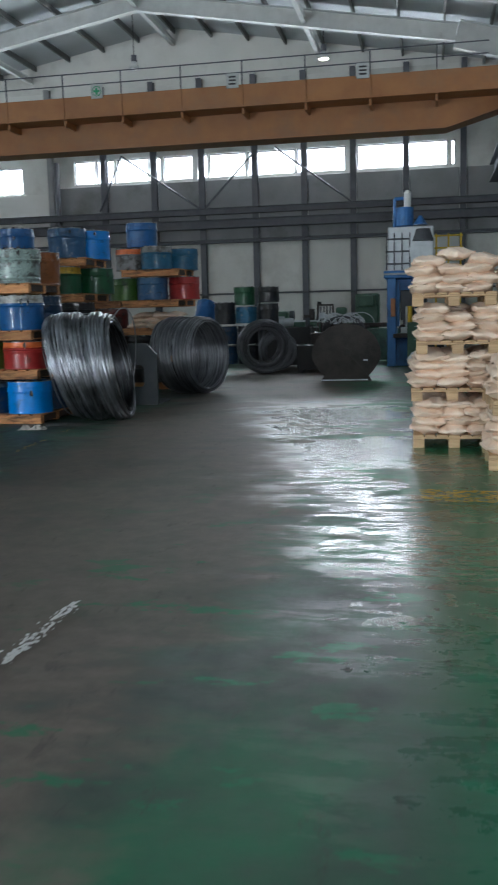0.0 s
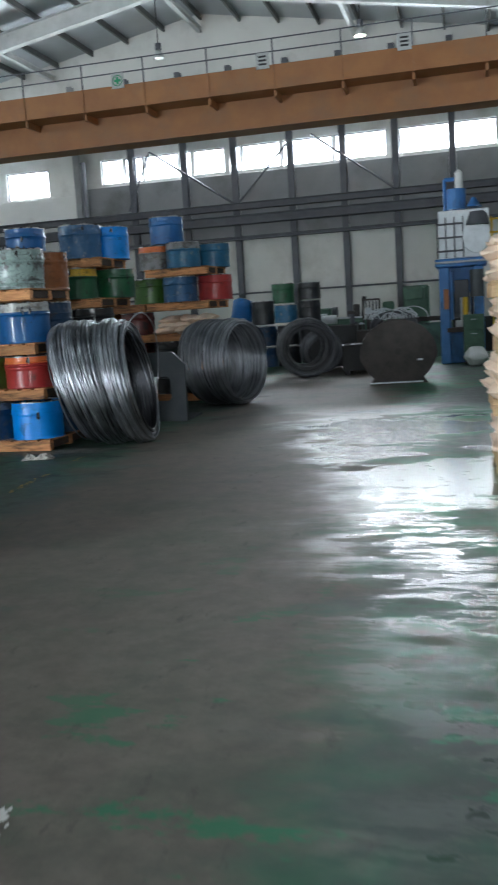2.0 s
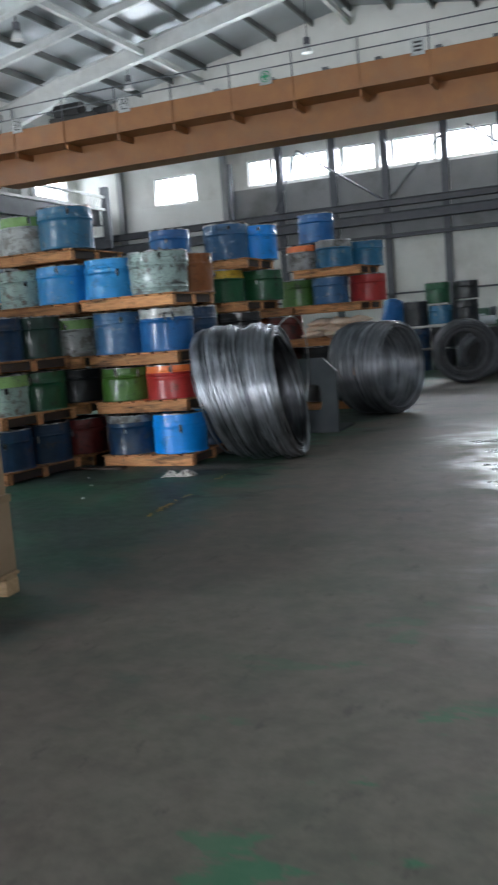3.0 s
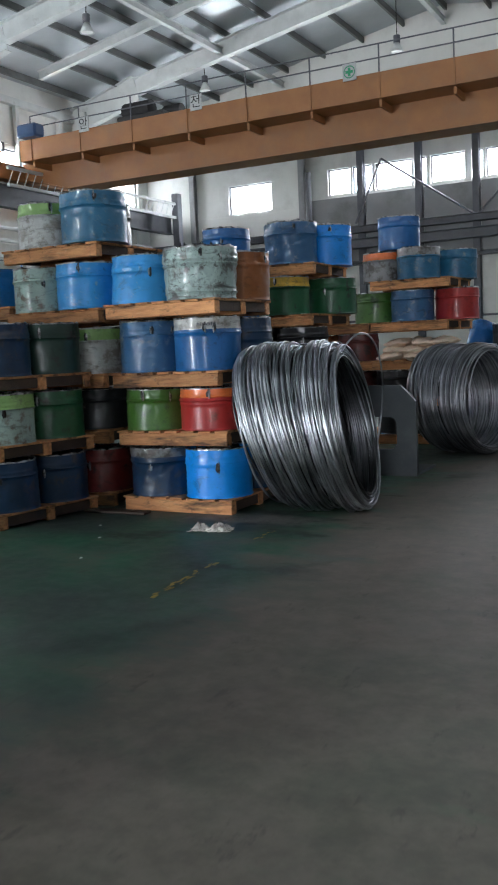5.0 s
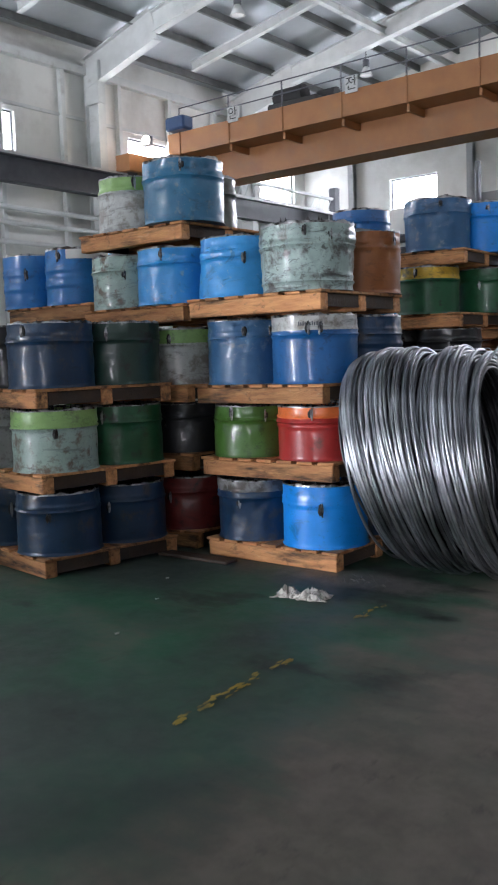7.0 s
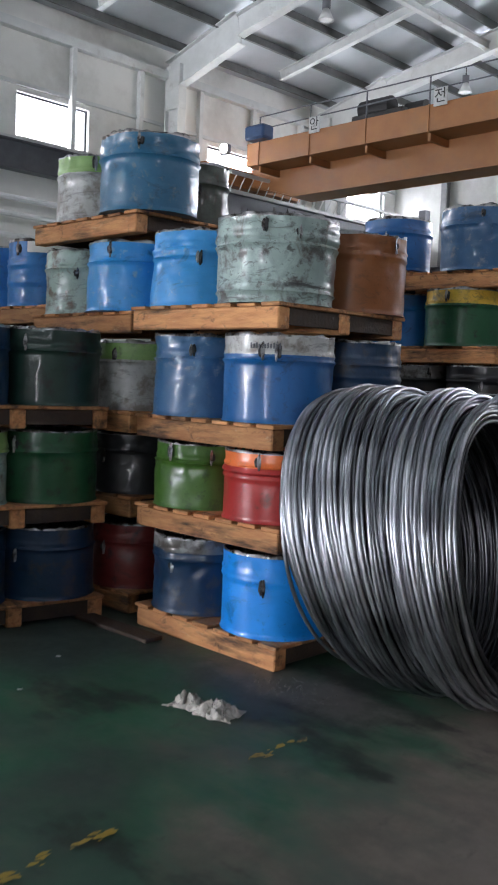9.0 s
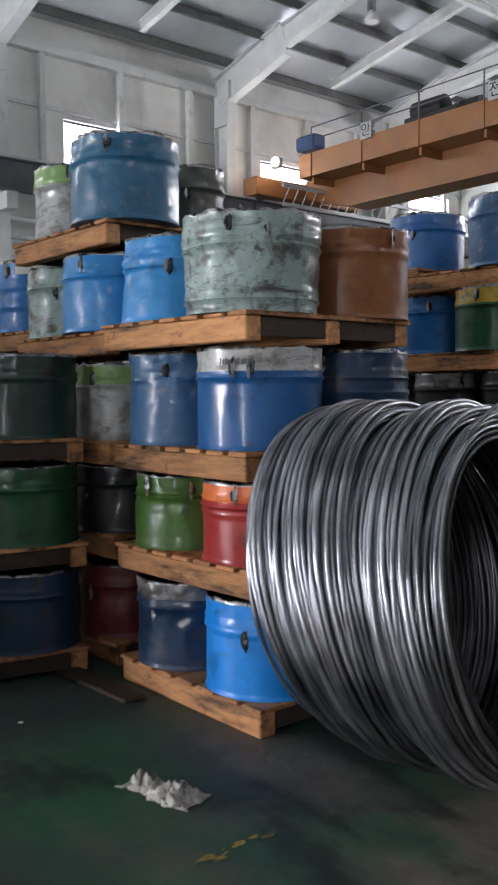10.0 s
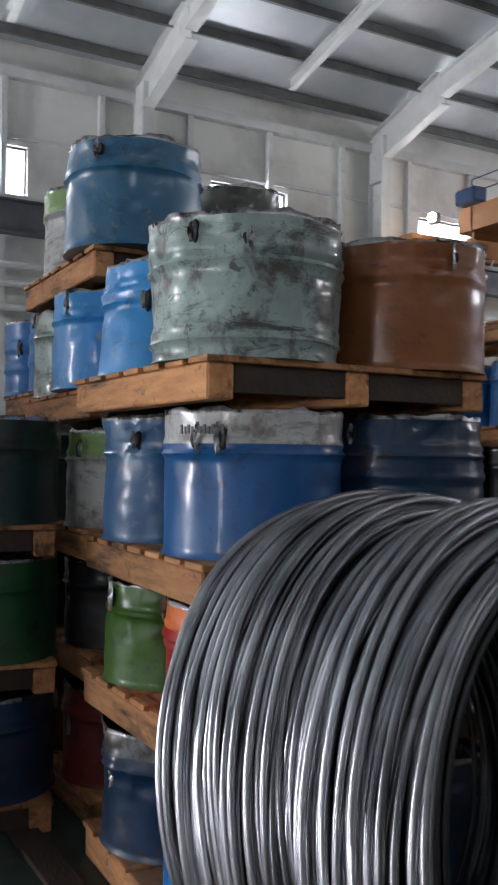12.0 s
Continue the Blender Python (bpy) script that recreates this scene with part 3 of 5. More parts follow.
# crane runways
for nm, xr in (("crane_runway", LEFT + 1.0), ("crane_runway", RIGHT - 1.2)):
    e = tagged(empty(nm, (xr, 0, 0)), "dark steel crane runway beam along the wall", "runway")
    bm = bmesh.new()
    add_beam(bm, (0, BACK + 0.2, 5.85), (0, END - 0.1, 5.85), 0.3, 0.6, 0.025)
    part("beam", bm, M["steel_dark"], e)
    part("rail", box_bm(-0.04, BACK + 0.2, 6.15, 0.04, END - 0.1, 6.23), M["steel_grey"], e)
    for y in FRAMES[:-1]:
        bm = box_bm(min(0.0, -0.7 if xr < -9 else 0.0), y - 0.12, 5.2, max(0.0, 0.7 if xr > -9 else 0.0), y + 0.12, 5.54)
        part("bracket", bm, M["steel_grey"], e)

# ---------------- bridge crane ----------------
CY = 23.1
crane = tagged(empty("bridge_crane", (0, CY, 0)), "orange painted overhead bridge crane with walkway and railing", "crane")
CX0, CX1 = LEFT + 0.75, RIGHT - 0.9


def girder_bm(y0, y1, za, zb, ztop, run):
    """Box girder with its underside rising towards both ends."""
    bm = bmesh.new()
    prof = [(CX0 + 0.5, zb), (CX0 + 0.5 + run, za), (CX1 - 0.5 - run, za), (CX1 - 0.5, zb), (CX1 - 0.5, ztop(1)), (CX0 + 0.5, ztop(0))]
    f0 = [bm.verts.new((x, y0, z)) for x, z in prof]
    f1 = [bm.verts.new((x, y1, z)) for x, z in prof]
    bm.faces.new(f0)
    bm.faces.new(f1[::-1])
    for i in range(6):
        k = (i + 1) % 6
        bm.faces.new((f0[k], f0[i], f1[i], f1[k]))
    return bm


part("main_girder", girder_bm(0.75, 1.35, 5.95, 6.38, lambda e: 6.75, 1.5), M["crane"], crane)
bm = bmesh.new()
for xa, za, xb, zb in ((CX0 + 0.5, 6.37, CX0 + 2.0, 5.94), (CX0 + 2.0, 5.94, CX1 - 2.0, 5.94), (CX1 - 2.0, 5.94, CX1 - 0.5, 6.37)):
    v = [bm.verts.new(q) for q in ((xa, 0.66, za), (xb, 0.66, zb), (xb, 1.44, zb), (xa, 1.44, za), (xa, 0.66, za - 0.03), (xb, 0.66, zb - 0.03), (xb, 1.44, zb - 0.03), (xa, 1.44, za - 0.03))]
    for q in ((0, 1, 2, 3), (7, 6, 5, 4), (0, 4, 5, 1), (1, 5, 6, 2), (2, 6, 7, 3), (3, 7, 4, 0)):
        bm.faces.new([v[k] for k in q])
part("bottom_flange", bm, M["crane"], crane)
part("walkway_deck", box_bm(CX0 + 1.1, 0.02, 6.62, CX1 - 0.6, 0.74, 6.66), M["crane"], crane)
part("side_plate", box_bm(CX0 + 1.1, -0.02, 6.62, CX1 - 0.6, 0.018, 7.16, bevel=0.004), M["crane"], crane, "orange side plate with dark stiffeners")
x = CX0 + 1.5
while x < CX1 - 0.6:
    part("stiffener", box_bm(x, -0.05, 6.60, x + 0.03, -0.022, 7.16), M["crane"], crane)
    part("railing_post", rod_bm((x, 0, 7.16), (x, 0, 7.75), 0.018, 6), M["steel_dark"], crane)
    part("bracket", box_bm(x - 0.03, 0.05, 6.45, x + 0.03, 0.74, 6.60), M["crane"], crane)
    x += 1.62
for z in (7.75, 7.46):
    part("handrail", rod_bm((CX0 + 1.5, 0, z), (CX1 - 1.0, 0, z), 0.016, 6), M["steel_dark"], crane)
for xe in (CX0 + 0.3, CX1 - 0.3):
    bm = box_bm(xe - 0.25, -0.9, 6.25, xe + 0.25, 2.6, 6.68, bevel=0.01)
    part("end_carriage", bm, M["crane"], crane)
    for yy in (-0.6, 2.3):
        part("wheel", rod_bm((xe - 0.1, yy, 6.32), (xe + 0.1, yy, 6.32), 0.16, 18), M["rust"], crane)
bm = box_bm(CX0 + 1.25, -0.30, 7.165, CX0 + 1.9, 0.1, 7.5, bevel=0.05)
part("motor_box", bm, M["motor_navy"], crane, "dark blue travel motor box")
bm = bmesh.new()
add_box(bm, -15.7, 0.2, 7.1, -14.3, 1.1, 7.35, bevel=0.03)
add_rod(bm, (-15.6, 0.5, 7.5), (-14.8, 0.5, 7.5), 0.22, 16)
add_rod(bm, (-14.6, 0.8, 7.42), (-14.1, 0.8, 7.42), 0.16, 16)
part("hoist_trolley", bm, M["black"], crane, "dark hoist trolley on top of the girder")


def text_mesh(name, body, size, mat, parent, m, label=""):
    cu = bpy.data.curves.new(name, "FONT")
    cu.body, cu.size, cu.align_x, cu.align_y, cu.extrude = body, size, "CENTER", "CENTER", 0.002
    tmp = new(name + "_curve", cu)
    dg = bpy.context.evaluated_depsgraph_get()
    me = bpy.data.meshes.new_from_object(tmp.evaluated_get(dg))
    bpy.data.objects.remove(tmp)
    me.materials.clear()
    me.materials.append(mat)
    ob = new(name, me)
    ob.parent = parent
    ob.matrix_basis = m
    if label:
        ob["label"] = label
    return ob


def crane_sign(x, kind):
    s = tagged(empty("sign", (x + 0.18, CY - 0.09, 7.25)), "square dusty white safety sign, greyed for backlight, on the crane railing", "sign", "crane signs")
    s.scale = (0.72, 1.0, 0.72)
    board = part("board", box_bm(-0.22, -0.012, -0.25, 0.22, 0.012, 0.25, bevel=0.004), M["sign"], s)
    up = pose(0, -0.018, 0, 90, 0, 0)
    if kind in "안전":
        text_mesh("letter", kind, 0.44, M["black"], board, up, "black letter")
    elif kind == "cross":
        bm = bmesh.new()
        for i in range(28):
            a, c = 2 * math.pi * i / 28, 2 * math.pi * (i + 1) / 28
            add_rod(bm, (0.17 * math.cos(a), -0.015, 0.17 * math.sin(a)), (0.17 * math.cos(c), -0.015, 0.17 * math.sin(c)), 0.014, 4)
        part("ring", bm, M["green_sign"], board, "green ring")
        bm = box_bm(-0.04, -0.02, -0.12, 0.04, -0.014, 0.12)
        part("cross_bar", bm, M["green_sign"], board)
        part("cross_bar", box_bm(-0.12, -0.0215, -0.04, 0.12, -0.0205, 0.04), M["green_sign"], board)
    else:
        for i in range(3):
            part("bar", box_bm(-0.13, -0.018, -0.14 + 0.12 * i, 0.13, -0.0125, -0.08 + 0.12 * i), M["black"], board)


for x, k in ((-16.7, "안"), (-13.35, "전"), (-9.45, "cross"), (-5.8, "bars"), (-2.5, "bars")):
    crane_sign(x, k)
lampf = tagged(empty("work_light", (LEFT + 1.5, CY - 0.4, 7.0)), "lit work light at the end of the crane", "lamp")
part("housing", box_bm(-0.14, -0.1, -0.12, 0.14, 0.05, 0.12, bevel=0.02), M["steel_dark"], lampf)
bm = bmesh.new()
bmesh.ops.create_uvsphere(bm, u_segments=14, v_segments=8, radius=0.11, matrix=Matrix.Translation((0.08, -0.16, 0)) @ Matrix.Diagonal((1, 0.6, 1, 1)))
smooth(part("lens", bm, M["lamp"], lampf, "glowing lens"))


# ---------------- pallets ----------------
def make_pallet(wood, w=1.1, d=1.1, h=0.13, block=False):
    """Timber pallet with its foot on the origin: deck boards over stringers, or over blocks that leave the front open."""
    p = empty("pallet")
    rnd = random.Random(int(w * 100) + block)
    if block:
        for i in range(3):
            x = -w / 2 + 0.055 + i * (w - 0.11) / 2
            for k in range(3):
                y = -d / 2 + 0.06 + k * (d - 0.12) / 2
                part("block", box_bm(x - 0.055, y - 0.06, 0.0, x + 0.055, y + 0.06, h - 0.042, bevel=0.004), wood, p)
        for k in range(3):
            y = -d / 2 + 0.06 + k * (d - 0.12) / 2
            part("cross_board", box_bm(-w / 2, y - 0.05, h - 0.041, w / 2, y + 0.05, h - 0.021, bevel=0.003), wood, p)
    else:
        for i in range(3):
            y = -d / 2 + 0.05 + i * (d - 0.1) / 2
            part("stringer", box_bm(-w / 2, y - 0.045, 0.0, w / 2, y + 0.045, h - 0.021, bevel=0.007), wood, p)
        # Black boards close the sides in place of the shaded hollows there.
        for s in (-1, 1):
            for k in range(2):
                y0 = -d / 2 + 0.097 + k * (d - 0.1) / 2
                part("side_board", box_bm(s * (w / 2 - 0.02) - 0.012, y0, 0.022, s * (w / 2 - 0.02) + 0.012, y0 + (d - 0.1) / 2 - 0.094, h - 0.022, bevel=0.003), M["wood_black"], p, "near-black board that stands for the shaded hollow of the pallet")
    for i in range(7):
        x = -w / 2 + 0.05 + i * (w - 0.1) / 6
        g = rnd.uniform(0, 0.003) if not block else rnd.uniform(0, 0.01)
        part("deck_board", box_bm(x - min(0.062, w / 16), -d / 2 - g, h - 0.02, x + min(0.062, w / 16), d / 2, h - rnd.uniform(0, 0.004), bevel=0.003), wood, p)
    return p


PALLETS = {}


def pallet(kind, at, rz, label, group, w=1.1, d=1.1, ry=0.0):
    key = (kind, w, d)
    m = pose(*at, 0, ry, rz)
    if key not in PALLETS:
        p = make_pallet(M[kind], w, d, block=kind == "wood")
        PALLETS[key] = p
        p.matrix_basis = m
    else:
        p = copy_thing(PALLETS[key], m)
    return tagged(p, label, "pallet", group)


# ---------------- drums ----------------
PAINT = {}


def paint(name, base, dirt=(0.10, 0.07, 0.05), amount=0.62, rough=0.24, second=None):
    if name not in PAINT:
        pale = tuple(0.55 * c + 0.16 for c in base)
        dark = tuple(0.35 * c + 0.008 for c in base)
        old = name in ("patina", "pale_green", "moss", "white")
        layers = [(pale, 13.0, 0.62, 0.74, 0.25, (1, 1, 0.35)), (dark, 6.5, 0.56, 0.66, 0.6, (1, 1, 1.6)), (dirt, 26.0, 0.60, 0.66, 0.55, (1, 1, 1))]
        if old:
            layers = [(tuple(1.5 * c for c in base), 7.0, 0.50, 0.62, 0.75, (1, 1, 0.7)), ((0.10, 0.065, 0.045), 6.0, 0.57, 0.65, 0.6, (1.6, 1.6, 0.8)),
                      ((0.035, 0.035, 0.033), 4.5, 0.54, 0.62, 0.85, (0.7, 0.7, 3.2)), ((0.05, 0.045, 0.04), 15.0, 0.58, 0.64, 0.8, (1, 1, 1.5))]
            if name in ("white", "pale_green"):
                layers = [(c, sc, lo, hi, 0.5 * amt, st) for c, sc, lo, hi, amt, st in layers]
        PAINT[name] = material("drum_paint_" + name, base, second or tuple(min(1, c * 1.25 + 0.01) for c in base), rough + 0.05, rough + 0.25, scale=5,
                               bump=0.22, bump_scale=9, dirt=dirt, dirt_scale=8.0, dirt_low=amount - 0.06, dirt_high=amount + 0.05, coat=0.2, wear=layers)
    return PAINT[name]


COL = {
    "blue": ((0.002, 0.140, 0.42), (0.01, 0.05, 0.16), 0.7), "sky": ((0.025, 0.25, 0.58), (0.26, 0.40, 0.52), 0.69), "navy": ((0.002, 0.026, 0.070), (0.05, 0.05, 0.06), 0.6),
    "royal": ((0.002, 0.080, 0.245), (0.02, 0.03, 0.09), 0.68), "dust_blue": ((0.026, 0.098, 0.215), (0.22, 0.25, 0.30), 0.64), "teal": ((0.014, 0.11, 0.21), (0.15, 0.20, 0.22), 0.62),
    "black": ((0.008, 0.009, 0.012), (0.02, 0.018, 0.016), 0.6), "red": ((0.34, 0.022, 0.02), (0.12, 0.03, 0.02), 0.66), "orange": ((0.70, 0.16, 0.04), (0.4, 0.35, 0.3), 0.66),
    "green": ((0.05, 0.13, 0.02), (0.03, 0.06, 0.02), 0.62), "forest": ((0.008, 0.08, 0.03), (0.02, 0.03, 0.02), 0.62), "deep_green": ((0.008, 0.035, 0.025), (0.02, 0.02, 0.02), 0.6),
    "pale_green": ((0.30, 0.40, 0.36), (0.16, 0.12, 0.09), 0.58), "patina": ((0.25, 0.33, 0.31), (0.10, 0.10, 0.095), 0.56), "moss": ((0.05, 0.065, 0.05), (0.04, 0.04, 0.03), 0.58), "lime": ((0.22, 0.38, 0.12), (0.15, 0.2, 0.1), 0.62),
    "white": ((0.40, 0.41, 0.40), (0.25, 0.23, 0.2), 0.55), "grey": ((0.20, 0.20, 0.20), (0.08, 0.07, 0.06), 0.55), "brown": ((0.22, 0.072, 0.018), (0.10, 0.04, 0.02), 0.68),
    "yellow": ((0.62, 0.38, 0.03), (0.2, 0.15, 0.05), 0.62), "bright": ((0.001, 0.22, 0.68), (0.01, 0.08, 0.25), 0.74), "dull_red": ((0.16, 0.016, 0.014), (0.05, 0.02, 0.02), 0.62), "dark_red": ((0.10, 0.014, 0.012), (0.03, 0.02, 0.02), 0.58),
}


def drum_paint(k):
    b, d, a = COL[k]
    return paint(k, b, d, a)


DRUM_COUNT = [0]


def drum(at, color, band=None, band_from=0.72, h=0.42, r=0.29, dent=0.017, label="", group="cut drums on pallets", tilt=(0, 0), holes=1, face=-60.0, ribs=(0.70,), fill=0.93, flare=0.0, marks=0):
    """A cut-down steel drum, open at its jagged top and filled with scrap; at: the middle of its foot."""
    DRUM_COUNT[0] += 1
    rnd = random.Random(DRUM_COUNT[0] * 7 + 3)
    off = Vector((rnd.uniform(0, 50), rnd.uniform(0, 50), rnd.uniform(0, 50)))
    e = empty("drum")
    e.matrix_basis = pose(*at, tilt[0], tilt[1], rnd.uniform(0, 360))
    turn = e.matrix_basis.to_euler().z
    seg, rows = 64, 30
    bm = bmesh.new()
    ring = []
    for j in range(rows + 1):
        f = j / rows
        row = []
        for i in range(seg):
            a = 2 * math.pi * i / seg
            rr = r * (1.0 + flare * (f - 0.4))
            for k in ribs:
                rr += 0.013 * math.exp(-((f - k) / 0.024) ** 2) + 0.009 * math.exp(-((f - k - 0.075) / 0.022) ** 2)
            if f < 0.03:
                rr += 0.008
            p = Vector((math.cos(a), math.sin(a), f * h * 3.0))
            crease = 1 - abs(noise.noise(p * 2.8 + off))
            fold = 1 - abs(noise.noise(Vector((p.x * 3.4, p.y * 3.4, p.z * 1.1)) + off * 1.7))
            rr += dent * (0.9 * noise.noise(p * 1.3 + off) * (0.3 + 1.2 * f) - 0.6 * max(0, crease - 0.85) * 6 * (0.2 + f) + 0.14 * noise.noise(p * 6 + off)
                          - 4.0 * max(0, fold - 0.86) * (0.2 + 1.7 * f * f) + 0.5 * noise.noise(p * 2.7 - off) * f)
            z = f * h
            if j == rows:
                z += 0.032 * h * (noise.noise(Vector((3.5 * math.cos(a), 3.5 * math.sin(a), 0)) + off) + 0.9 * noise.noise(Vector((24 * math.cos(a), 24 * math.sin(a), 5)) + off))
            row.append(bm.verts.new((rr * math.cos(a), rr * math.sin(a), z)))
        ring.append(row)
    bm.faces.new(ring[0][::-1])
    for j in range(rows):
        for i in range(seg):
            f = bm.faces.new((ring[j][i], ring[j][(i + 1) % seg], ring[j + 1][(i + 1) % seg], ring[j + 1][i]))
            if j == rows - 1:
                f.material_index = 1
            elif band and (j + 0.5) / rows > band_from:
                f.material_index = 2
    mats = [drum_paint(color), M["cut_rim"]] + ([drum_paint(band)] if band else [])
    body = smooth(part("body", bm, mats, e), 60)
    so = body.modifiers.new("sheet", "SOLIDIFY")
    so.thickness, so.offset = 0.006, -1
    # heap of turnings
    bm = bmesh.new()
    top = []
    c0 = bm.verts.new((0, 0, h * fill + 0.01))
    prev = None
    for k in range(1, 5):
        row = []
        for i in range(20):
            a = 2 * math.pi * i / 20
            q = Vector((k * math.cos(a), k * math.sin(a), 1.0)) * 1.9 + off
            row.append(bm.verts.new(((r - 0.012 - dent) * k / 4 * math.cos(a), (r - 0.012 - dent) * k / 4 * math.sin(a), h * fill + (0.028 * noise.noise(q) if k < 4 else -0.01))))
        for i in range(20):
            if prev is None:
                bm.faces.new((c0, row[i], row[(i + 1) % 20]))
            else:
                bm.faces.new((prev[i], row[i], row[(i + 1) % 20], prev[(i + 1) % 20]))
        prev = row
    for k in range(46):
        a, q = rnd.uniform(0, 2 * math.pi), (r - 0.02 - dent) * math.sqrt(rnd.uniform(0.0, 0.95))
        x, y, s, hh = q * math.cos(a), q * math.sin(a), rnd.uniform(0.008, 0.024), rnd.uniform(0.02, 0.062)
        z, b1 = h * fill - 0.012, rnd.uniform(0, 6.28)
        tip = bm.verts.new((x + rnd.uniform(-0.02, 0.02), y + rnd.uniform(-0.02, 0.02), z + hh))
        foot = [bm.verts.new((x + s * math.cos(b1 + 2.1 * i), y + s * math.sin(b1 + 2.1 * i), z)) for i in range(3)]
        for i in range(3):
            bm.faces.new((foot[i], foot[(i + 1) % 3], tip))
    part("scrap", bm, M["scrap"], e, "dark steel turnings")
    # hook slots near the rim: black plugs stand for the shaded inside of the holes
    for k in range(holes):
        a = radians(face + rnd.uniform(-25, 25) + k * 47) - turn
        z = h * (rnd.choice((0.62, 0.8, 0.86)))
        rr = r + 0.006
        bm = bmesh.new()
        m = Matrix.Translation((rr * math.cos(a), rr * math.sin(a), z)) @ Matrix.Rotation(a, 4, "Z") @ Matrix.Rotation(math.pi / 2, 4, "Y")
        bmesh.ops.create_cone(bm, cap_ends=True, segments=9, radius1=0.013, radius2=0.009, depth=0.014, matrix=m @ Matrix.Diagonal((rnd.uniform(1.6, 3.6), rnd.uniform(0.6, 1.15), 1, 1)))
        for v in bm.verts:
            v.co += 0.008 * noise.noise_vector(v.co * 70 + off)
        part("hook_slot", bm, M["black"], e, "torn dark hook slot")
        bm = bmesh.new()
        side, tall = rnd.choice((-1, 1)) * rnd.uniform(0.012, 0.018), rnd.uniform(0.03, 0.055)
        prev = None
        for q in range(6):
            w, zz = 0.004 + 0.006 * math.sin(math.pi * q / 5), z - tall + 2 * tall * q / 5
            c = [(rr + 0.004 + 0.010 * math.sin(0.6 * q), side - w), (rr + 0.012 + 0.006 * math.cos(q), side), (rr + 0.003, side + w)]
            row = [bm.verts.new((x * math.cos(a) - y * math.sin(a), x * math.sin(a) + y * math.cos(a), zz)) for x, y in c]
            for i in range(2):
                if prev:
                    bm.faces.new((prev[i], prev[i + 1], row[i + 1], row[i]))
            prev = row
        o = part("torn_lip", bm, M["cut_rim"], e, "bright curled lip of torn sheet")
        o.modifiers.new("sheet", "SOLIDIFY").thickness = 0.002
    for k in range(marks):
        a = radians(face) - turn + 0.05 * k
        m = Matrix.Rotation(a, 4, "Z") @ Matrix.Translation((r + 0.013, 0, h * 0.86))
        part("letter_bar", box_bm(-0.002, -0.004, -0.014, 0.002, 0.004, 0.014 - 0.006 * (k % 2), m=m), M["steel_dark"], e, "illegible dark lettering")
    return tagged(e, label or ("dented %s cut steel drum of scrap on a pallet" % color.replace("_", " ")), "drum", group)


PH = 0.13
GP = "stack of palletised drums"
OLD = "oil-stained timber pallet under cut steel drums"
# front stack beside the wire coil: levels (pallet foot z, centre x, drum height)
PY = 11.13
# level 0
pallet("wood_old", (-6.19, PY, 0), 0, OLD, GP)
drum((-6.49, PY - 0.26, PH), "navy", "grey", 0.80, 0.43, holes=1, label="navy cut drum with a grey worn rim on a pallet")
drum((-5.91, PY - 0.26, PH), "bright", None, h=0.43, ribs=(0.68,), dent=0.004, label="bright blue cut drum with a torn hole on a pallet")
drum((-6.49, PY + 0.30, PH), "black", None, h=0.43)
drum((-5.91, PY + 0.30, PH), "navy", None, h=0.43)
# level 1
pallet("wood_old", (-6.22, PY, 0.585), 1, OLD, GP)
drum((-6.52, PY - 0.25, 0.715), "green", None, h=0.365, holes=2, dent=0.014, label="mossy green dented cut drum on a pallet")
drum((-5.94, PY - 0.25, 0.715), "red", "orange", 0.78, 0.365, ribs=(0.72, 0.62), dent=0.005, label="red cut drum with an orange rim on a pallet")
drum((-6.52, PY + 0.32, 0.715), "black", None, h=0.365)
drum((-5.94, PY + 0.32, 0.715), "navy", None, h=0.365)
# level 2
pallet("wood_old", (-6.25, PY, 1.095), -1, OLD, GP)
drum((-6.55, PY - 0.25, 1.225), "dust_blue", None, h=0.455, holes=2, dent=0.018, label="scuffed dented blue cut drum on a pallet")
drum((-5.97, PY - 0.25, 1.225), "royal", "white", 0.76, 0.455, holes=2, marks=11, face=-75, dent=0.006, label="blue cut drum with a lettered white rim on a pallet")
drum((-6.55, PY + 0.32, 1.225), "navy", None, h=0.455)
drum((-5.96, PY + 0.34, 1.225), "navy", None, h=0.455, ribs=(0.7, 0.55), label="dark blue cut drum on a pallet")
# level 3
pallet("wood_old", (-6.28, PY - 0.02, 1.70), 2, OLD, GP)
drum((-6.60, PY - 0.25, 1.83), "sky", None, h=0.43, holes=2, flare=-0.12, ribs=(0.72, 0.64), dent=0.016, label="light blue dented cut drum on a pallet")
drum((-6.00, PY - 0.27, 1.83), "patina", None, h=0.44, r=0.31, holes=2, ribs=(0.78, 0.66, 0.14), dent=0.014, flare=0.06, fill=1.0, label="rust-stained grey-green cut drum heaped with turnings")
drum((-6.60, PY + 0.34, 1.83), "teal", None, h=0.43)
drum((-5.98, PY + 0.36, 1.83), "brown", None, h=0.44, r=0.295, ribs=(0.72,), dent=0.016, holes=1, face=-20, label="rusty brown crumpled cut drum on a pallet")

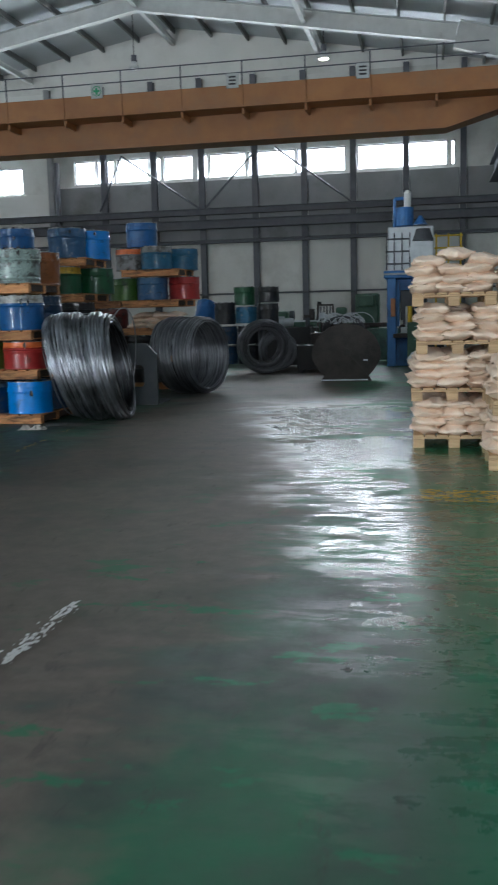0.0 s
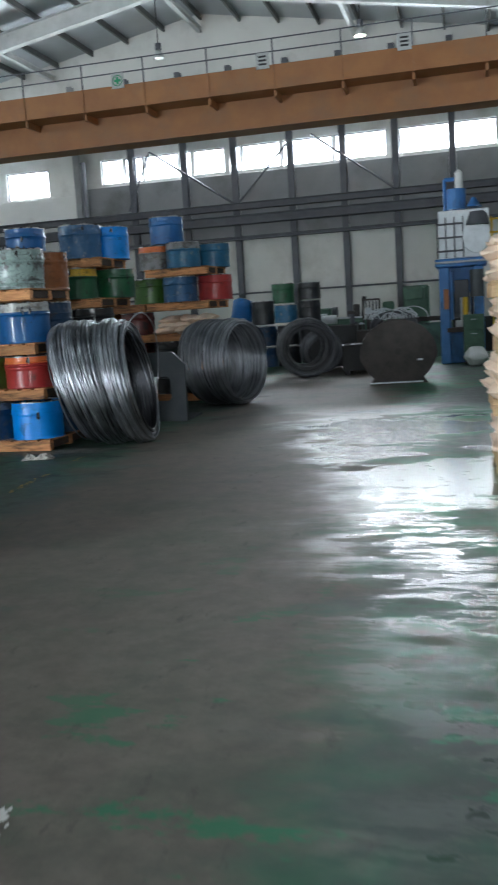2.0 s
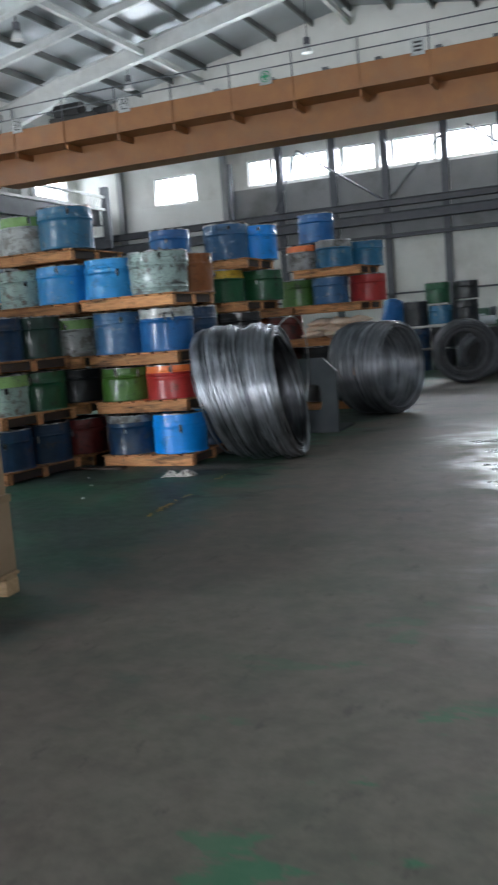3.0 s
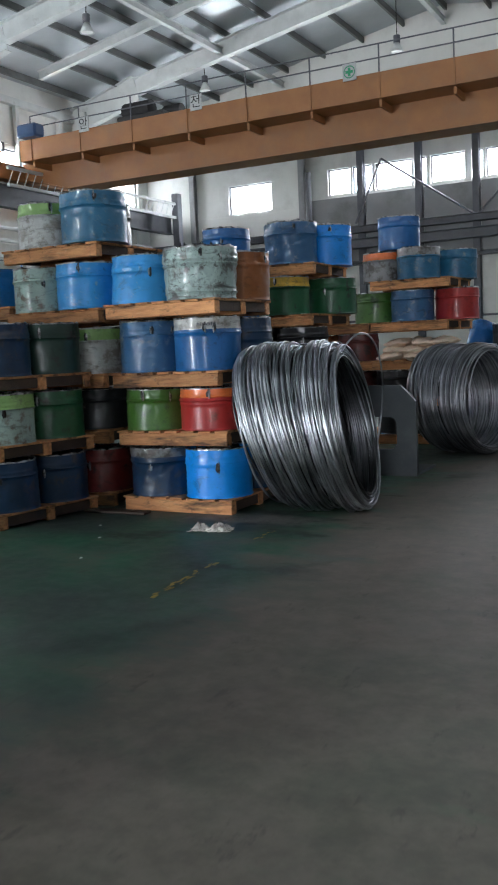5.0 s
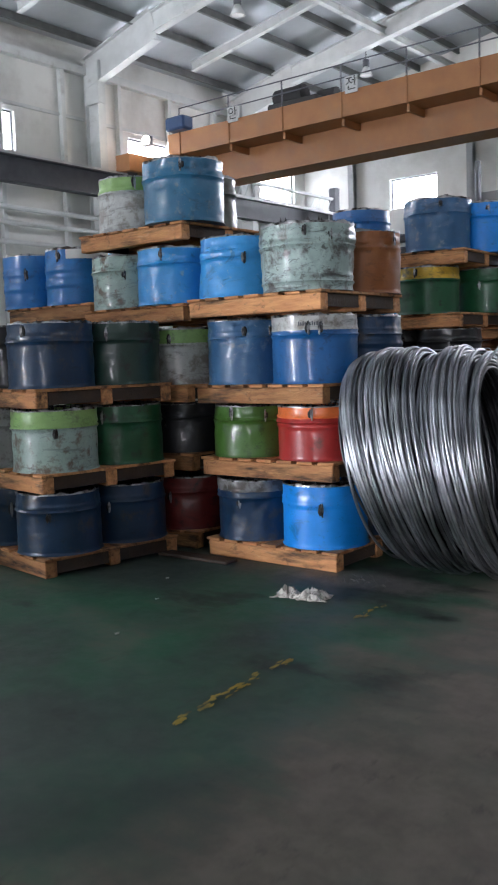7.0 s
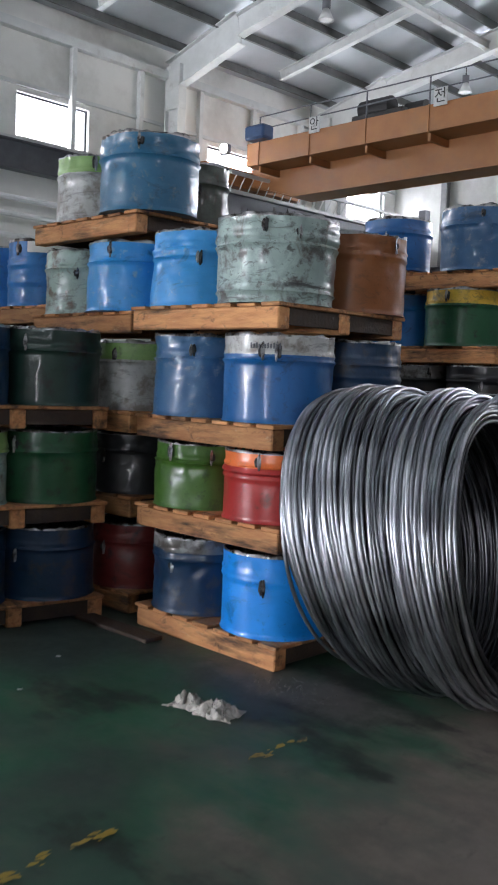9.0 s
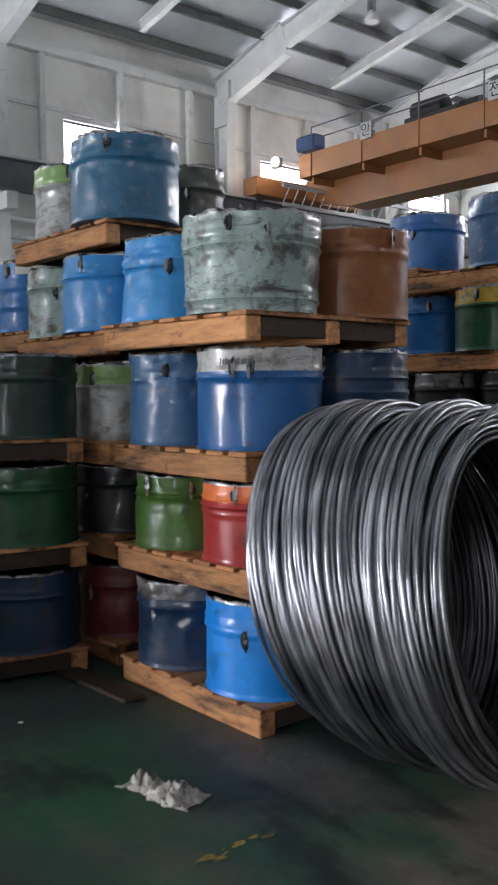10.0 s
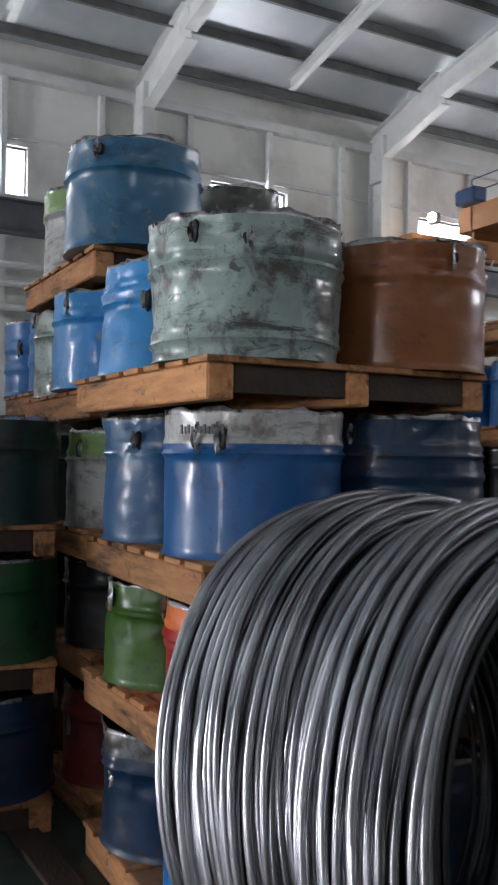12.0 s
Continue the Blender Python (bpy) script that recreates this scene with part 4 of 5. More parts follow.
# stack beside it, one level higher
LX, LY = -7.50, 11.2
for z in (0, 0.585, 1.095, 1.69, 2.28):
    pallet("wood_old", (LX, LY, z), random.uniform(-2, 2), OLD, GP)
for (dx, dy, z, col, band, h, lab) in (
        (0.27, -0.26, PH, "dull_red", None, 0.40, "dull red cut drum on a pallet"), (-0.30, -0.26, PH, "dark_red", None, 0.40, ""),
        (0.27, -0.26, 0.715, "black", None, 0.37, "black oily cut drum on a pallet"), (-0.30, -0.26, 0.715, "black", None, 0.37, ""),
        (0.26, -0.26, 1.225, "white", "lime", 0.42, "whitish cut drum with a lime green rim on a pallet"), (-0.30, -0.26, 1.225, "deep_green", None, 0.42, ""),
        (0.27, -0.33, 1.82, "sky", None, 0.42, "light blue dented cut drum on a pallet"), (-0.31, -0.26, 1.82, "pale_green", None, 0.42, "pale green cut drum with a dark hole"),
        (0.36, -0.30, 2.41, "teal", None, 0.46, "teal blue crumpled cut drum on the top pallet"), (-0.23, -0.24, 2.41, "white", "lime", 0.42, "whitish cut drum with a green rim on the top pallet"),
        (0.0, 0.40, 2.41, "moss", None, 0.48, "dark green-grey cut drum on the top pallet"), (0.27, 0.32, 1.225, "navy", None, 0.42, ""), (0.27, 0.32, 1.82, "teal", None, 0.42, "")):
    drum((LX + dx, LY + dy, z), col, band, 0.72, h, dent=0.014, holes=1, label=lab, r=0.30 if col == "teal" and z > 2 else 0.23 if col == "moss" else 0.288)

# low front stack further along
FX, FY = -7.63, 10.08
FT = Matrix.Rotation(radians(-9), 4, "Z")
for z in (0, 0.56, 1.12):
    pallet("wood_old", (FX, FY, z), -9 + random.uniform(-1, 1), OLD, GP)
for (dx, dy, z, col, band, h, lab) in (
        (0.28, -0.27, PH, "navy", None, 0.42, "navy blue cut drum on a pallet"), (-0.29, -0.27, PH, "navy", None, 0.42, "navy blue cut drum on a pallet"),
        (0.28, 0.29, PH, "navy", None, 0.42, ""), (0.28, -0.27, 0.69, "pale_green", "lime", 0.42, "pale cut drum with a green rim on a pallet"),
        (-0.29, -0.27, 0.69, "grey", None, 0.42, ""), (0.28, 0.29, 0.69, "forest", None, 0.42, "deep green cut drum on a pallet"),
        (0.28, -0.27, 1.25, "navy", None, 0.44, "navy ribbed cut drum on a pallet"), (-0.29, -0.27, 1.25, "black", None, 0.44, ""), (0.28, 0.29, 1.25, "deep_green", None, 0.44, "dark green cut drum on a pallet")):
    q = FT @ Vector((dx, dy, 0))
    drum((FX + q.x, FY + q.y, z), col, band, 0.7, h, dent=0.010, holes=1, label=lab)
BX, BY = -8.75, 11.4
for z in (0, 0.56, 1.12, 1.78):
    pallet("wood_old", (BX, BY, z), random.uniform(-2, 2), OLD, GP)
for (dx, dy, z, col, band, h) in ((0.28, -0.27, PH, "navy", None, 0.42), (0.28, -0.27, 0.69, "green", None, 0.42), (0.28, -0.27, 1.25, "black", None, 0.51),
                                  (0.12, -0.27, 1.91, "blue", "white", 0.48), (-0.48, -0.27, 1.91, "blue", None, 0.48)):
    d = drum((BX + dx, BY + dy, z), col, None, 0.8, h, dent=0.006, ribs=(0.62, 0.35), label="blue cut drum with a white paper label on a pallet" if band else "")
    if band:
        turn = d.matrix_basis.to_euler().z
        bm = bmesh.new()
        rows = [[bm.verts.new((0.300 * math.cos(radians(g) - turn), 0.300 * math.sin(radians(g) - turn), zz)) for g in range(-62, 20, 6)] for zz in (h * 0.80, h * 0.965)]
        for i in range(len(rows[0]) - 1):
            bm.faces.new((rows[0][i], rows[0][i + 1], rows[1][i + 1], rows[1][i]))
        part("paper_label", bm, M["white"], d, "plain white paper label").modifiers.new("sheet", "SOLIDIFY").thickness = 0.002

# second row, behind the first coil
RX, RY = -6.55, 13.75
for z in (0, 0.55, 1.08, 1.62, 2.18):
    pallet("wood_old", (RX, RY, z), random.uniform(-3, 3), OLD, GP)
for (dx, dy, z, col, band, h, lab) in (
        (0.28, -0.27, 0.68, "black", None, 0.38, ""), (-0.29, -0.27, 0.68, "dark_red", None, 0.38, ""),
        (-0.28, -0.27, 1.21, "black", "grey", 0.40, "blackened cut drum with a grey rim"), (0.30, -0.27, 1.21, "black", None, 0.40, ""), (0.28, -0.27, PH, "black", None, 0.40, ""), (-0.29, -0.27, PH, "black", None, 0.40, ""),
        (0.10, -0.30, 1.75, "forest", "yellow", 0.43, "green cut drum with a yellow rim on a pallet"), (0.44, 0.29, 1.75, "forest", None, 0.42, "green cut drum on a pallet"),
        (-0.50, -0.20, 1.75, "blue", None, 0.42, "blue ribbed cut drum on a pallet"),
        (0.20, -0.28, 2.31, "dust_blue", None, 0.47, "crumpled dusty blue cut drum on the top pallet"), (0.40, 0.29, 2.31, "bright", None, 0.47, "clean bright blue cut drum on the top pallet"),
        (-0.86, 0.12, 2.41, "royal", None, 0.44, "deep blue dented cut drum on the top pallet")):
    drum((RX + dx, RY + dy, z), col, band, 0.74, h, dent=0.016 if "dust" in col else 0.006, holes=1, label=lab)
for z in (0, 0.55, 1.08, 1.62, 2.27):
    pallet("wood_old", (RX - 1.15, RY + 0.2, z), random.uniform(-3, 3), OLD, GP)
for z in (PH, 0.68, 1.21, 1.75):
    for dx in (-0.28, 0.28):
        drum((RX - 1.15 + dx, RY - 0.06, z), "black" if z < 1.7 else "blue", None, h=0.40)

# third row
TX, TY = -5.75, 16.4
for dx in (0.0, -1.15):
    for z in (0, 0.52, 1.02, 1.54) + ((2.10,) if dx == 0.0 else ()):
        pallet("wood_old", (TX + dx, TY, z), random.uniform(-4, 4), OLD, GP)
for (dx, dy, z, col, band, h, lab) in (
        (0.06, -0.28, 2.23, "teal", "grey", 0.42, "light blue cut drum with a pale rim"), (0.42, 0.27, 2.23, "teal", None, 0.40, "teal cut drum on the top pallet"), (-0.48, -0.15, 2.23, "grey", "orange", 0.40, "grey cut drum with an orange rim"),
        (-0.30, 0.0, 2.66, "royal", None, 0.46, "blue cut drum standing on top of other drums"),
        (0.52, -0.05, 1.67, "red", None, 0.42, "red cut drum on a pallet"), (-0.04, -0.27, 1.67, "dust_blue", None, 0.42, "blue-grey cut drum on a pallet"), (-0.62, -0.15, 1.67, "green", None, 0.42, "olive green cut drum on a pallet"),
        (-0.85, -0.27, 1.15, "dark_red", None, 0.38, "dark red cut drum on a pallet"), (-1.42, -0.27, 1.15, "brown", None, 0.38, ""), (0.28, -0.27, 0.65, "black", None, 0.36, ""), (-0.28, -0.27, 0.65, "black", None, 0.36, ""),
        (0.28, -0.27, PH, "black", None, 0.38, ""), (-0.28, -0.27, PH, "black", None, 0.38, ""), (-1.4, -0.27, 0.65, "dark_red", None, 0.36, ""), (-0.88, -0.27, 0.65, "dark_red", None, 0.36, "")):
    drum((TX + dx, TY + dy, z), col, band, 0.74, h, dent=0.008, holes=0, label=lab)

# far dark drums
for (x, y, z, col, h, tl) in ((-6.1, 24.3, 1.15, "royal", 0.62, (0, -28)), (-5.45, 24.2, 1.1, "black", 0.6, (0, 0)), (-4.95, 24.5, 1.62, "forest", 0.5, (0, 0)), (-4.85, 24.2, 1.12, "teal", 0.45, (0, 0)),
                              (-4.25, 24.3, 1.1, "black", 0.55, (0, 0)), (-4.25, 24.4, 1.68, "black", 0.42, (0, 0)), (-5.45, 24.4, 0.55, "navy", 0.5, (0, 0)), (-4.85, 24.4, 0.55, "black", 0.5, (0, 0)),
                              (-4.25, 24.4, 0.55, "black", 0.5, (0, 0)), (-6.05, 24.4, 0.55, "black", 0.5, (0, 0)), (-5.45, 24.4, 0.0, "navy", 0.5, (0, 0)), (-4.85, 24.4, 0.0, "black", 0.5, (0, 0)), (-4.25, 24.4, 0.0, "black", 0.5, (0, 0)), (-6.05, 24.4, 0.0, "black", 0.5, (0, 0))):
    drum((x - 0.8, y, z), col, None, h=h, tilt=tl, holes=0, group="far drums", label="dark %s steel drum piled by the machines" % col)


# ---------------- wire coils ----------------
def tube_mesh(name, lines, r, sides, mat, parent, label="", closed=True):
    """Tubes along the given closed (or open) lines, joined into one mesh."""
    V, F = [], []
    base = 0
    ang = [2 * math.pi * k / sides for k in range(sides)]
    for P in lines:
        n = len(P)
        if closed:
            T = np.roll(P, -1, 0) - np.roll(P, 1, 0)
        else:
            T = np.gradient(P, axis=0)
        T /= np.linalg.norm(T, axis=1)[:, None]
        ref = np.array((1.0, 0.02, 0.03))
        A = np.cross(T, ref)
        A /= np.linalg.norm(A, axis=1)[:, None]
        B = np.cross(T, A)
        ring = np.stack([P + r * (math.cos(a) * A + math.sin(a) * B) for a in ang], 1).reshape(-1, 3)
        V.append(ring)
        for i in range(n if closed else n - 1):
            j = (i + 1) % n
            for k in range(sides):
                q = (k + 1) % sides
                F.append((base + i * sides + k, base + j * sides + k, base + j * sides + q, base + i * sides + q))
        base += n * sides
    me = bpy.data.meshes.new(name)
    me.from_pydata(np.concatenate(V).tolist(), [], F)
    me.materials.append(mat)
    me.update()
    for p in me.polygons:
        p.use_smooth = True
    ob = new(name, me)
    ob.parent = parent
    if label:
        ob["label"] = label
    return ob


def coil(at, rz, R, length, lean, mat, seed, columns=44, layers=3, wire=0.0095, seg=110, taper=0.085, label=""):
    """Coil of wire rod lying on its side; the axis runs along local x, the foot of its middle is at the origin."""
    rnd = np.random.RandomState(seed)
    e = empty("wire_coil", at, rz)
    a = np.linspace(0, 2 * math.pi, seg, endpoint=False)
    lines, outer = [], []
    t = math.tan(radians(lean))
    for L in range(layers):
        for c in range(columns):
            u = (c + rnd.uniform(-0.35, 0.35)) / (columns - 1) * 2 - 1
            u = max(-1.02, min(1.02, u + 0.035 * math.sin(9.0 * u + seed)))
            rr = R - L * wire * 2.3 - 0.045 * math.exp(-((u - 0.3) / 0.16) ** 2) - taper * max(0.0, (-u - 0.35) / 0.65) ** 2 - 0.04 * max(0.0, (u - 0.6) / 0.4) ** 2 + rnd.uniform(-0.008, 0.005)
            ph = rnd.uniform(0, 2 * math.pi)
            sway = rnd.uniform(0.004, 0.022) if rnd.rand() < 0.7 else rnd.uniform(0.03, 0.06)
            if L == 0 and rnd.rand() < 0.22:
                continue
            xs = u * length / 2 + sway * np.sin(a + ph) + 0.4 * sway * np.sin(2 * a + 2.1 * ph) + 0.035 * np.sin(a * 1.0 + 1.2) * u
            rad = rr + 0.007 * np.sin(2 * a + ph) + 0.004 * np.sin(3 * a - ph)
            z = rad * np.cos(a)
            y = rad * np.sin(a)
            xs = xs - t * z
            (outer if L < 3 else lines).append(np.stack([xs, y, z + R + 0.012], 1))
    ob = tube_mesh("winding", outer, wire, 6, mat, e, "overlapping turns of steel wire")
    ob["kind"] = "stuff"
    # Inner layers take the darkened wire, for the shaded inside.
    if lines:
        ob = tube_mesh("inner_winding", lines, wire, 5, M["wire_inner"], e, "inner turns of wire, darkened for the shade inside the coil")
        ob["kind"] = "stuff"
    b = []
    for k in range(1 if wire < 0.011 else 0):
        ang = 0.3
        y, z = math.sin(ang), math.cos(ang)
        pts = []
        for u, rr in ((-0.5, R + 0.014), (0.5, R + 0.014), (0.53, R - 0.03), (0.5, R - 0.125), (-0.5, R - 0.125), (-0.53, R - 0.03)):
            pts.append((u * length - t * rr * z, rr * y, rr * z + R + 0.012))
        dense = []
        for p, q in zip(pts, pts[1:] + pts[:1]):
            for f in np.linspace(0, 1, 6, endpoint=False):
                dense.append(np.array(p) * (1 - f) + np.array(q) * f)
        tube_mesh("binding_wire", [np.array(dense)], 0.004, 5, M["wire_dark"], e)
    return tagged(e, label, "wire coil", "wire coils")


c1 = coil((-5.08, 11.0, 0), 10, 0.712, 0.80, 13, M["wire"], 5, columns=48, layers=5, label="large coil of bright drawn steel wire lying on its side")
th = np.linspace(-0.2, 2.4, 40)
tube_mesh("loose_end", [np.stack([0.42 + 0.10 * np.sin(th * 1.3), 0.76 * np.sin(th - 0.4), 0.70 + 0.78 * np.cos(th - 0.4)], 1)], 0.008, 6, M["wire_dark"], c1, "sprung loose wire end", closed=False)
coil((-4.85, 15.1, 0), -20, 0.665, 0.85, 6, M["wire_dark"], 11, columns=46, layers=3, seg=84, label="large coil of dark steel wire lying on its side")
coil((-4.45, 20.3, 0), -74, 0.61, 0.85, 0, M["wire_oily"], 17, columns=26, layers=7, wire=0.012, seg=64, label="oily dark wire coil lying on its side")
coil((-5.75, 19.3, 0), -30, 0.60, 0.7, 0, M["wire_oily"], 23, columns=26, layers=3, wire=0.013, seg=56, label="oily dark wire coil lying on its side")

# steel stand plate between the coils
st = tagged(empty("steel_stand", (-5.27, 13.0, 0), 2), "grey steel plate stand with a rounded window cut in it", "stand")
bm = bmesh.new()
outer = [(-0.55, 0), (0.48, 0), (0.48, 0.78), (0.32, 0.95), (-0.55, 0.95)]
hx0, hx1, hz0, hz1, cr = -0.12, 0.27, 0.28, 0.62, 0.07
inner = []
for cx, cz, s in ((hx1 - cr, hz1 - cr, 0), (hx0 + cr, hz1 - cr, 90), (hx0 + cr, hz0 + cr, 180), (hx1 - cr, hz0 + cr, 270)):
    for k in range(5):
        g = radians(s + 22.5 * k)
        inner.append((cx + cr * math.cos(g), cz + cr * math.sin(g)))
edges = []
for loop in (outer, inner):
    vs = [bm.verts.new((x, 0, z)) for x, z in loop]
    edges += [bm.edges.new((vs[i], vs[(i + 1) % len(vs)])) for i in range(len(vs))]
r = bmesh.ops.triangle_fill(bm, use_beauty=True, edges=edges)
ext = bmesh.ops.extrude_face_region(bm, geom=[f for f in r["geom"] if isinstance(f, bmesh.types.BMFace)])
bmesh.ops.translate(bm, verts=[v for v in ext["geom"] if isinstance(v, bmesh.types.BMVert)], vec=(0, 0.06, 0))
bmesh.ops.recalc_face_normals(bm, faces=bm.faces)
part("face_plate", bm, M["plate"], st)
part("side_plate", box_bm(-0.55, 0.062, 0.0, -0.49, 0.75, 0.9), M["plate"], st)
part("base_plate", box_bm(-0.478, 0.062, 0.0, 0.48, 0.75, 0.03), M["plate"], st)

# ---------------- sacks on pallets ----------------
def sack_bm(seed, L=0.305, W=0.55, H=0.128):
    rnd = random.Random(seed)
    off = Vector((rnd.uniform(0, 90), rnd.uniform(0, 90), 0))
    bm = bmesh.new()
    bmesh.ops.create_cube(bm, size=2.0)
    bmesh.ops.subdivide_edges(bm, edges=bm.edges[:], cuts=9, use_grid_fill=True)
    for v in bm.verts:
        x, y, z = v.co
        ex, ey = abs(x) ** 3.5, abs(y) ** 4
        belly = (1 - 0.60 * ex) * (1 - 0.55 * ey)
        k = 1 - 0.12 * (abs(z) ** 2)
        n1 = noise.noise(Vector((x * 1.3, y * 1.3, z)) + off)
        n2 = noise.noise(Vector((x * 4, y * 4, z * 3)) + off)
        v.co = (x * L / 2 * k * (1 + 0.10 * n1), y * W / 2 * k * (1 + 0.05 * n1), z * H / 2 * belly + 0.026 * n1 + 0.015 * n2 + 0.010 * (1 - abs(noise.noise(Vector((x * 2.6, y * 5, z)) + off * 2))) ** 4)
    return bm


def sack_mesh(seed):
    bm = sack_bm(seed)
    me = bpy.data.meshes.new("sack")
    bm.to_mesh(me)
    bm.free()
    me.materials.append(M["sack"])
    for p in me.polygons:
        p.use_smooth = True
    return me


SACKS = [sack_mesh(40 + i) for i in range(7)]


def sack_stack(at, rz, levels, group):
    base = pose(*at, 0, 0, rz)
    rnd = random.Random(int(at[1] * 10))
    for lv in range(levels):
        z = lv * 0.464
        sx, sy = rnd.uniform(-0.03, 0.03), rnd.uniform(-0.03, 0.03)
        m = base @ pose(sx, sy, z, 0, 0, rnd.uniform(-1.5, 1.5))
        loc = m.translation
        pallet("wood", tuple(loc), rz, "pale timber pallet under stacked sacks", group, 0.80, 1.1)
        for ly in range(4):
            for ix in range(3):
                for iy in range(2):
                    if ly == 3 and rnd.random() < 0.1:
                        continue
                    tx = -0.255 + 0.258 * ix + (0.030 if ly % 2 else -0.012) + rnd.uniform(-0.015, 0.015)
                    ty = -0.275 + 0.55 * iy + rnd.uniform(-0.02, 0.02)
                    o = new("sack", SACKS[rnd.randrange(7)])
                    o.matrix_basis = m @ pose(tx, ty, PH + 0.045 + 0.083 * ly, rnd.uniform(-4, 4), rnd.uniform(-5, 5), rnd.choice((0, 180)) + rnd.uniform(-7, 7))
                    tagged(o, "plump beige woven sack stacked on a pallet", "sack", group)
    if levels > 3:
        o = new("sack", SACKS[2])
        o.matrix_basis = base @ pose(0.0, -0.25, (levels - 1) * 0.464 + PH + 0.045 + 0.083 * 4, 6, -8, 30) @ Matrix.Diagonal((0.7, 0.7, 0.9, 1))
        tagged(o, "loosely folded beige sack on top of the stack", "sack", group)


sack_stack((-0.41, 9.22, 0), 1, 4, "stacked sacks")
sack_stack((0.27, 7.96, 0), 0, 2, "stacked sacks")
sack_stack((0.47, 9.30, 0), -1, 4, "stacked sacks")

for k in range(9):
    o = new("sack", SACKS[k % 7])
    o.matrix_basis = pose(-6.05 + 0.31 * (k % 3) + (0.08 if k > 5 else 0.0), 16.02 + 0.05 * (k // 3), 1.20 + 0.088 * (k // 3), 3, -4 + 3 * (k % 3), 20 * (k % 2))
    tagged(o, "dirty white sack squeezed between the drum pallets", "sack", "sacks among the drums")

# ---------------- cardboard box on pallet ----------------
pallet("wood", (-5.14, 5.74, 0), 3, "pale timber pallet under a cardboard carton", "carton pallet")
cb = tagged(empty("carton", (-5.14, 5.74, PH), 3), "large brown cardboard carton on a timber pallet", "carton")
part("box", box_bm(-0.55, -0.55, 0.0, 0.55, 0.55, 0.42, bevel=0.008), M["card"], cb)
part("box_upper", box_bm(-0.54, -0.54, 0.422, 0.54, 0.54, 0.80, bevel=0.008), M["card"], cb)
part("tape", box_bm(-0.556, -0.556, 0.40, 0.556, 0.556, 0.445, bevel=0.002), M["tape"], cb)
part("film", box_bm(-0.50, -0.50, 0.802, 0.50, 0.50, 0.815, bevel=0.004), M["white"], cb, "white film over the top")

# ---------------- press and machines ----------------
pr = tagged(empty("power_press", (-1.22, 22.6, 0), 0), "tall blue power press with a silver guard cabinet on top", "press")
pr.scale = (0.74, 0.9, 0.975)
bm = bmesh.new()
add_box(bm, -0.65, -0.5, 0, -0.35, 0.6, 2.2, bevel=0.02)
add_box(bm, 0.35, -0.5, 0, 0.65, 0.6, 2.2, bevel=0.02)
add_box(bm, -0.35, 0.0, 1.6, 0.35, 0.6, 2.2, bevel=0.02)
add_box(bm, -0.35, -0.3, 0, 0.35, 0.6, 0.7, bevel=0.02)
part("frame", bm, M["press_blue"], pr)
part("ram", box_bm(-0.22, -0.35, 1.15, 0.22, 0.0, 1.9, bevel=0.02), M["steel_dark"], pr)
part("bed", box_bm(-0.45, -0.6, 0.72, 0.45, -0.02, 0.82, bevel=0.01), M["rust"], pr)
part("crown", box_bm(-0.75, -0.6, 2.2, 0.75, 0.7, 2.38, bevel=0.02), M["press_blue"], pr)
gc = part("guard_cabinet", box_bm(-0.62, -0.5, 2.38, 0.86, 0.6, 3.45, bevel=0.02), M["silver"], pr, "silver sheet cabinet")
for i in range(4):
    part("guard_bar", rod_bm((-0.66 + 0.25 * i, -0.55, 2.4), (-0.66 + 0.25 * i, -0.55, 3.3), 0.02, 6), M["steel_dark"], gc)
for i in range(3):
    part("guard_bar", rod_bm((-0.68, -0.56, 2.55 + 0.3 * i), (0.1, -0.56, 2.55 + 0.3 * i), 0.02, 6), M["steel_dark"], gc)
part("flywheel", rod_bm((0.46, -0.66, 2.85), (0.46, -0.505, 2.85), 0.38, 28), M["silver"], gc, "round silver flywheel cover")
bm = bmesh.new()
add_rod(bm, (-0.1, 0, 3.5), (-0.1, 0, 3.95), 0.30, 18)
add_rod(bm, (0.42, -0.3, 3.5), (0.42, -0.3, 3.72), 0.24, 18, 0.05)
part("motor", bm, M["press_blue"], pr)
bm = bmesh.new()
add_rod(bm, (0.52, -0.72, 3.08), (0.52, -0.72, 3.36), 0.34, 20, 0.22)
part("lamp_shade", bm, M["steel_dark"], gc, "dark bell-shaped lamp shade")
part("vent_pipe", rod_bm((-0.42, -0.05, 3.45), (-0.42, -0.05, 4.18), 0.05, 8), M["press_blue"], pr)
part("vent_elbow", rod_bm((-0.42, -0.05, 4.18), (-0.12, -0.05, 4.18), 0.045, 8), M["press_blue"], pr)
part("crown_cap", rod_bm((0.0, -0.05, 4.3), (0.0, -0.05, 4.38), 0.13, 14, 0.05), M["white"], pr)
part("exhaust_stack", rod_bm((0.0, -0.05, 3.6), (0.0, -0.05, 4.3), 0.12, 14), M["white"], pr, "white cylinder")
part("hydraulic_pipe", rod_bm((0.1, -0.6, 0.8), (0.1, -0.6, 1.5), 0.08, 12), M["yellow"], pr)
part("control_box", box_bm(-0.52, -0.66, 1.25, -0.37, -0.52, 1.7, bevel=0.015), M["orange_box"], pr, "faded orange control box")
part("die", box_bm(-0.2, -0.55, 0.83, 0.2, -0.2, 0.98, bevel=0.01), M["silver"], pr, "bright steel die")
part("slide_screw", rod_bm((0.0, -0.42, 0.98), (0.0, -0.42, 1.5), 0.055, 14), M["silver"], pr)
part("gib", box_bm(-0.34, -0.42, 1.0, -0.25, -0.02, 2.1, bevel=0.01), M["press_blue"], pr)
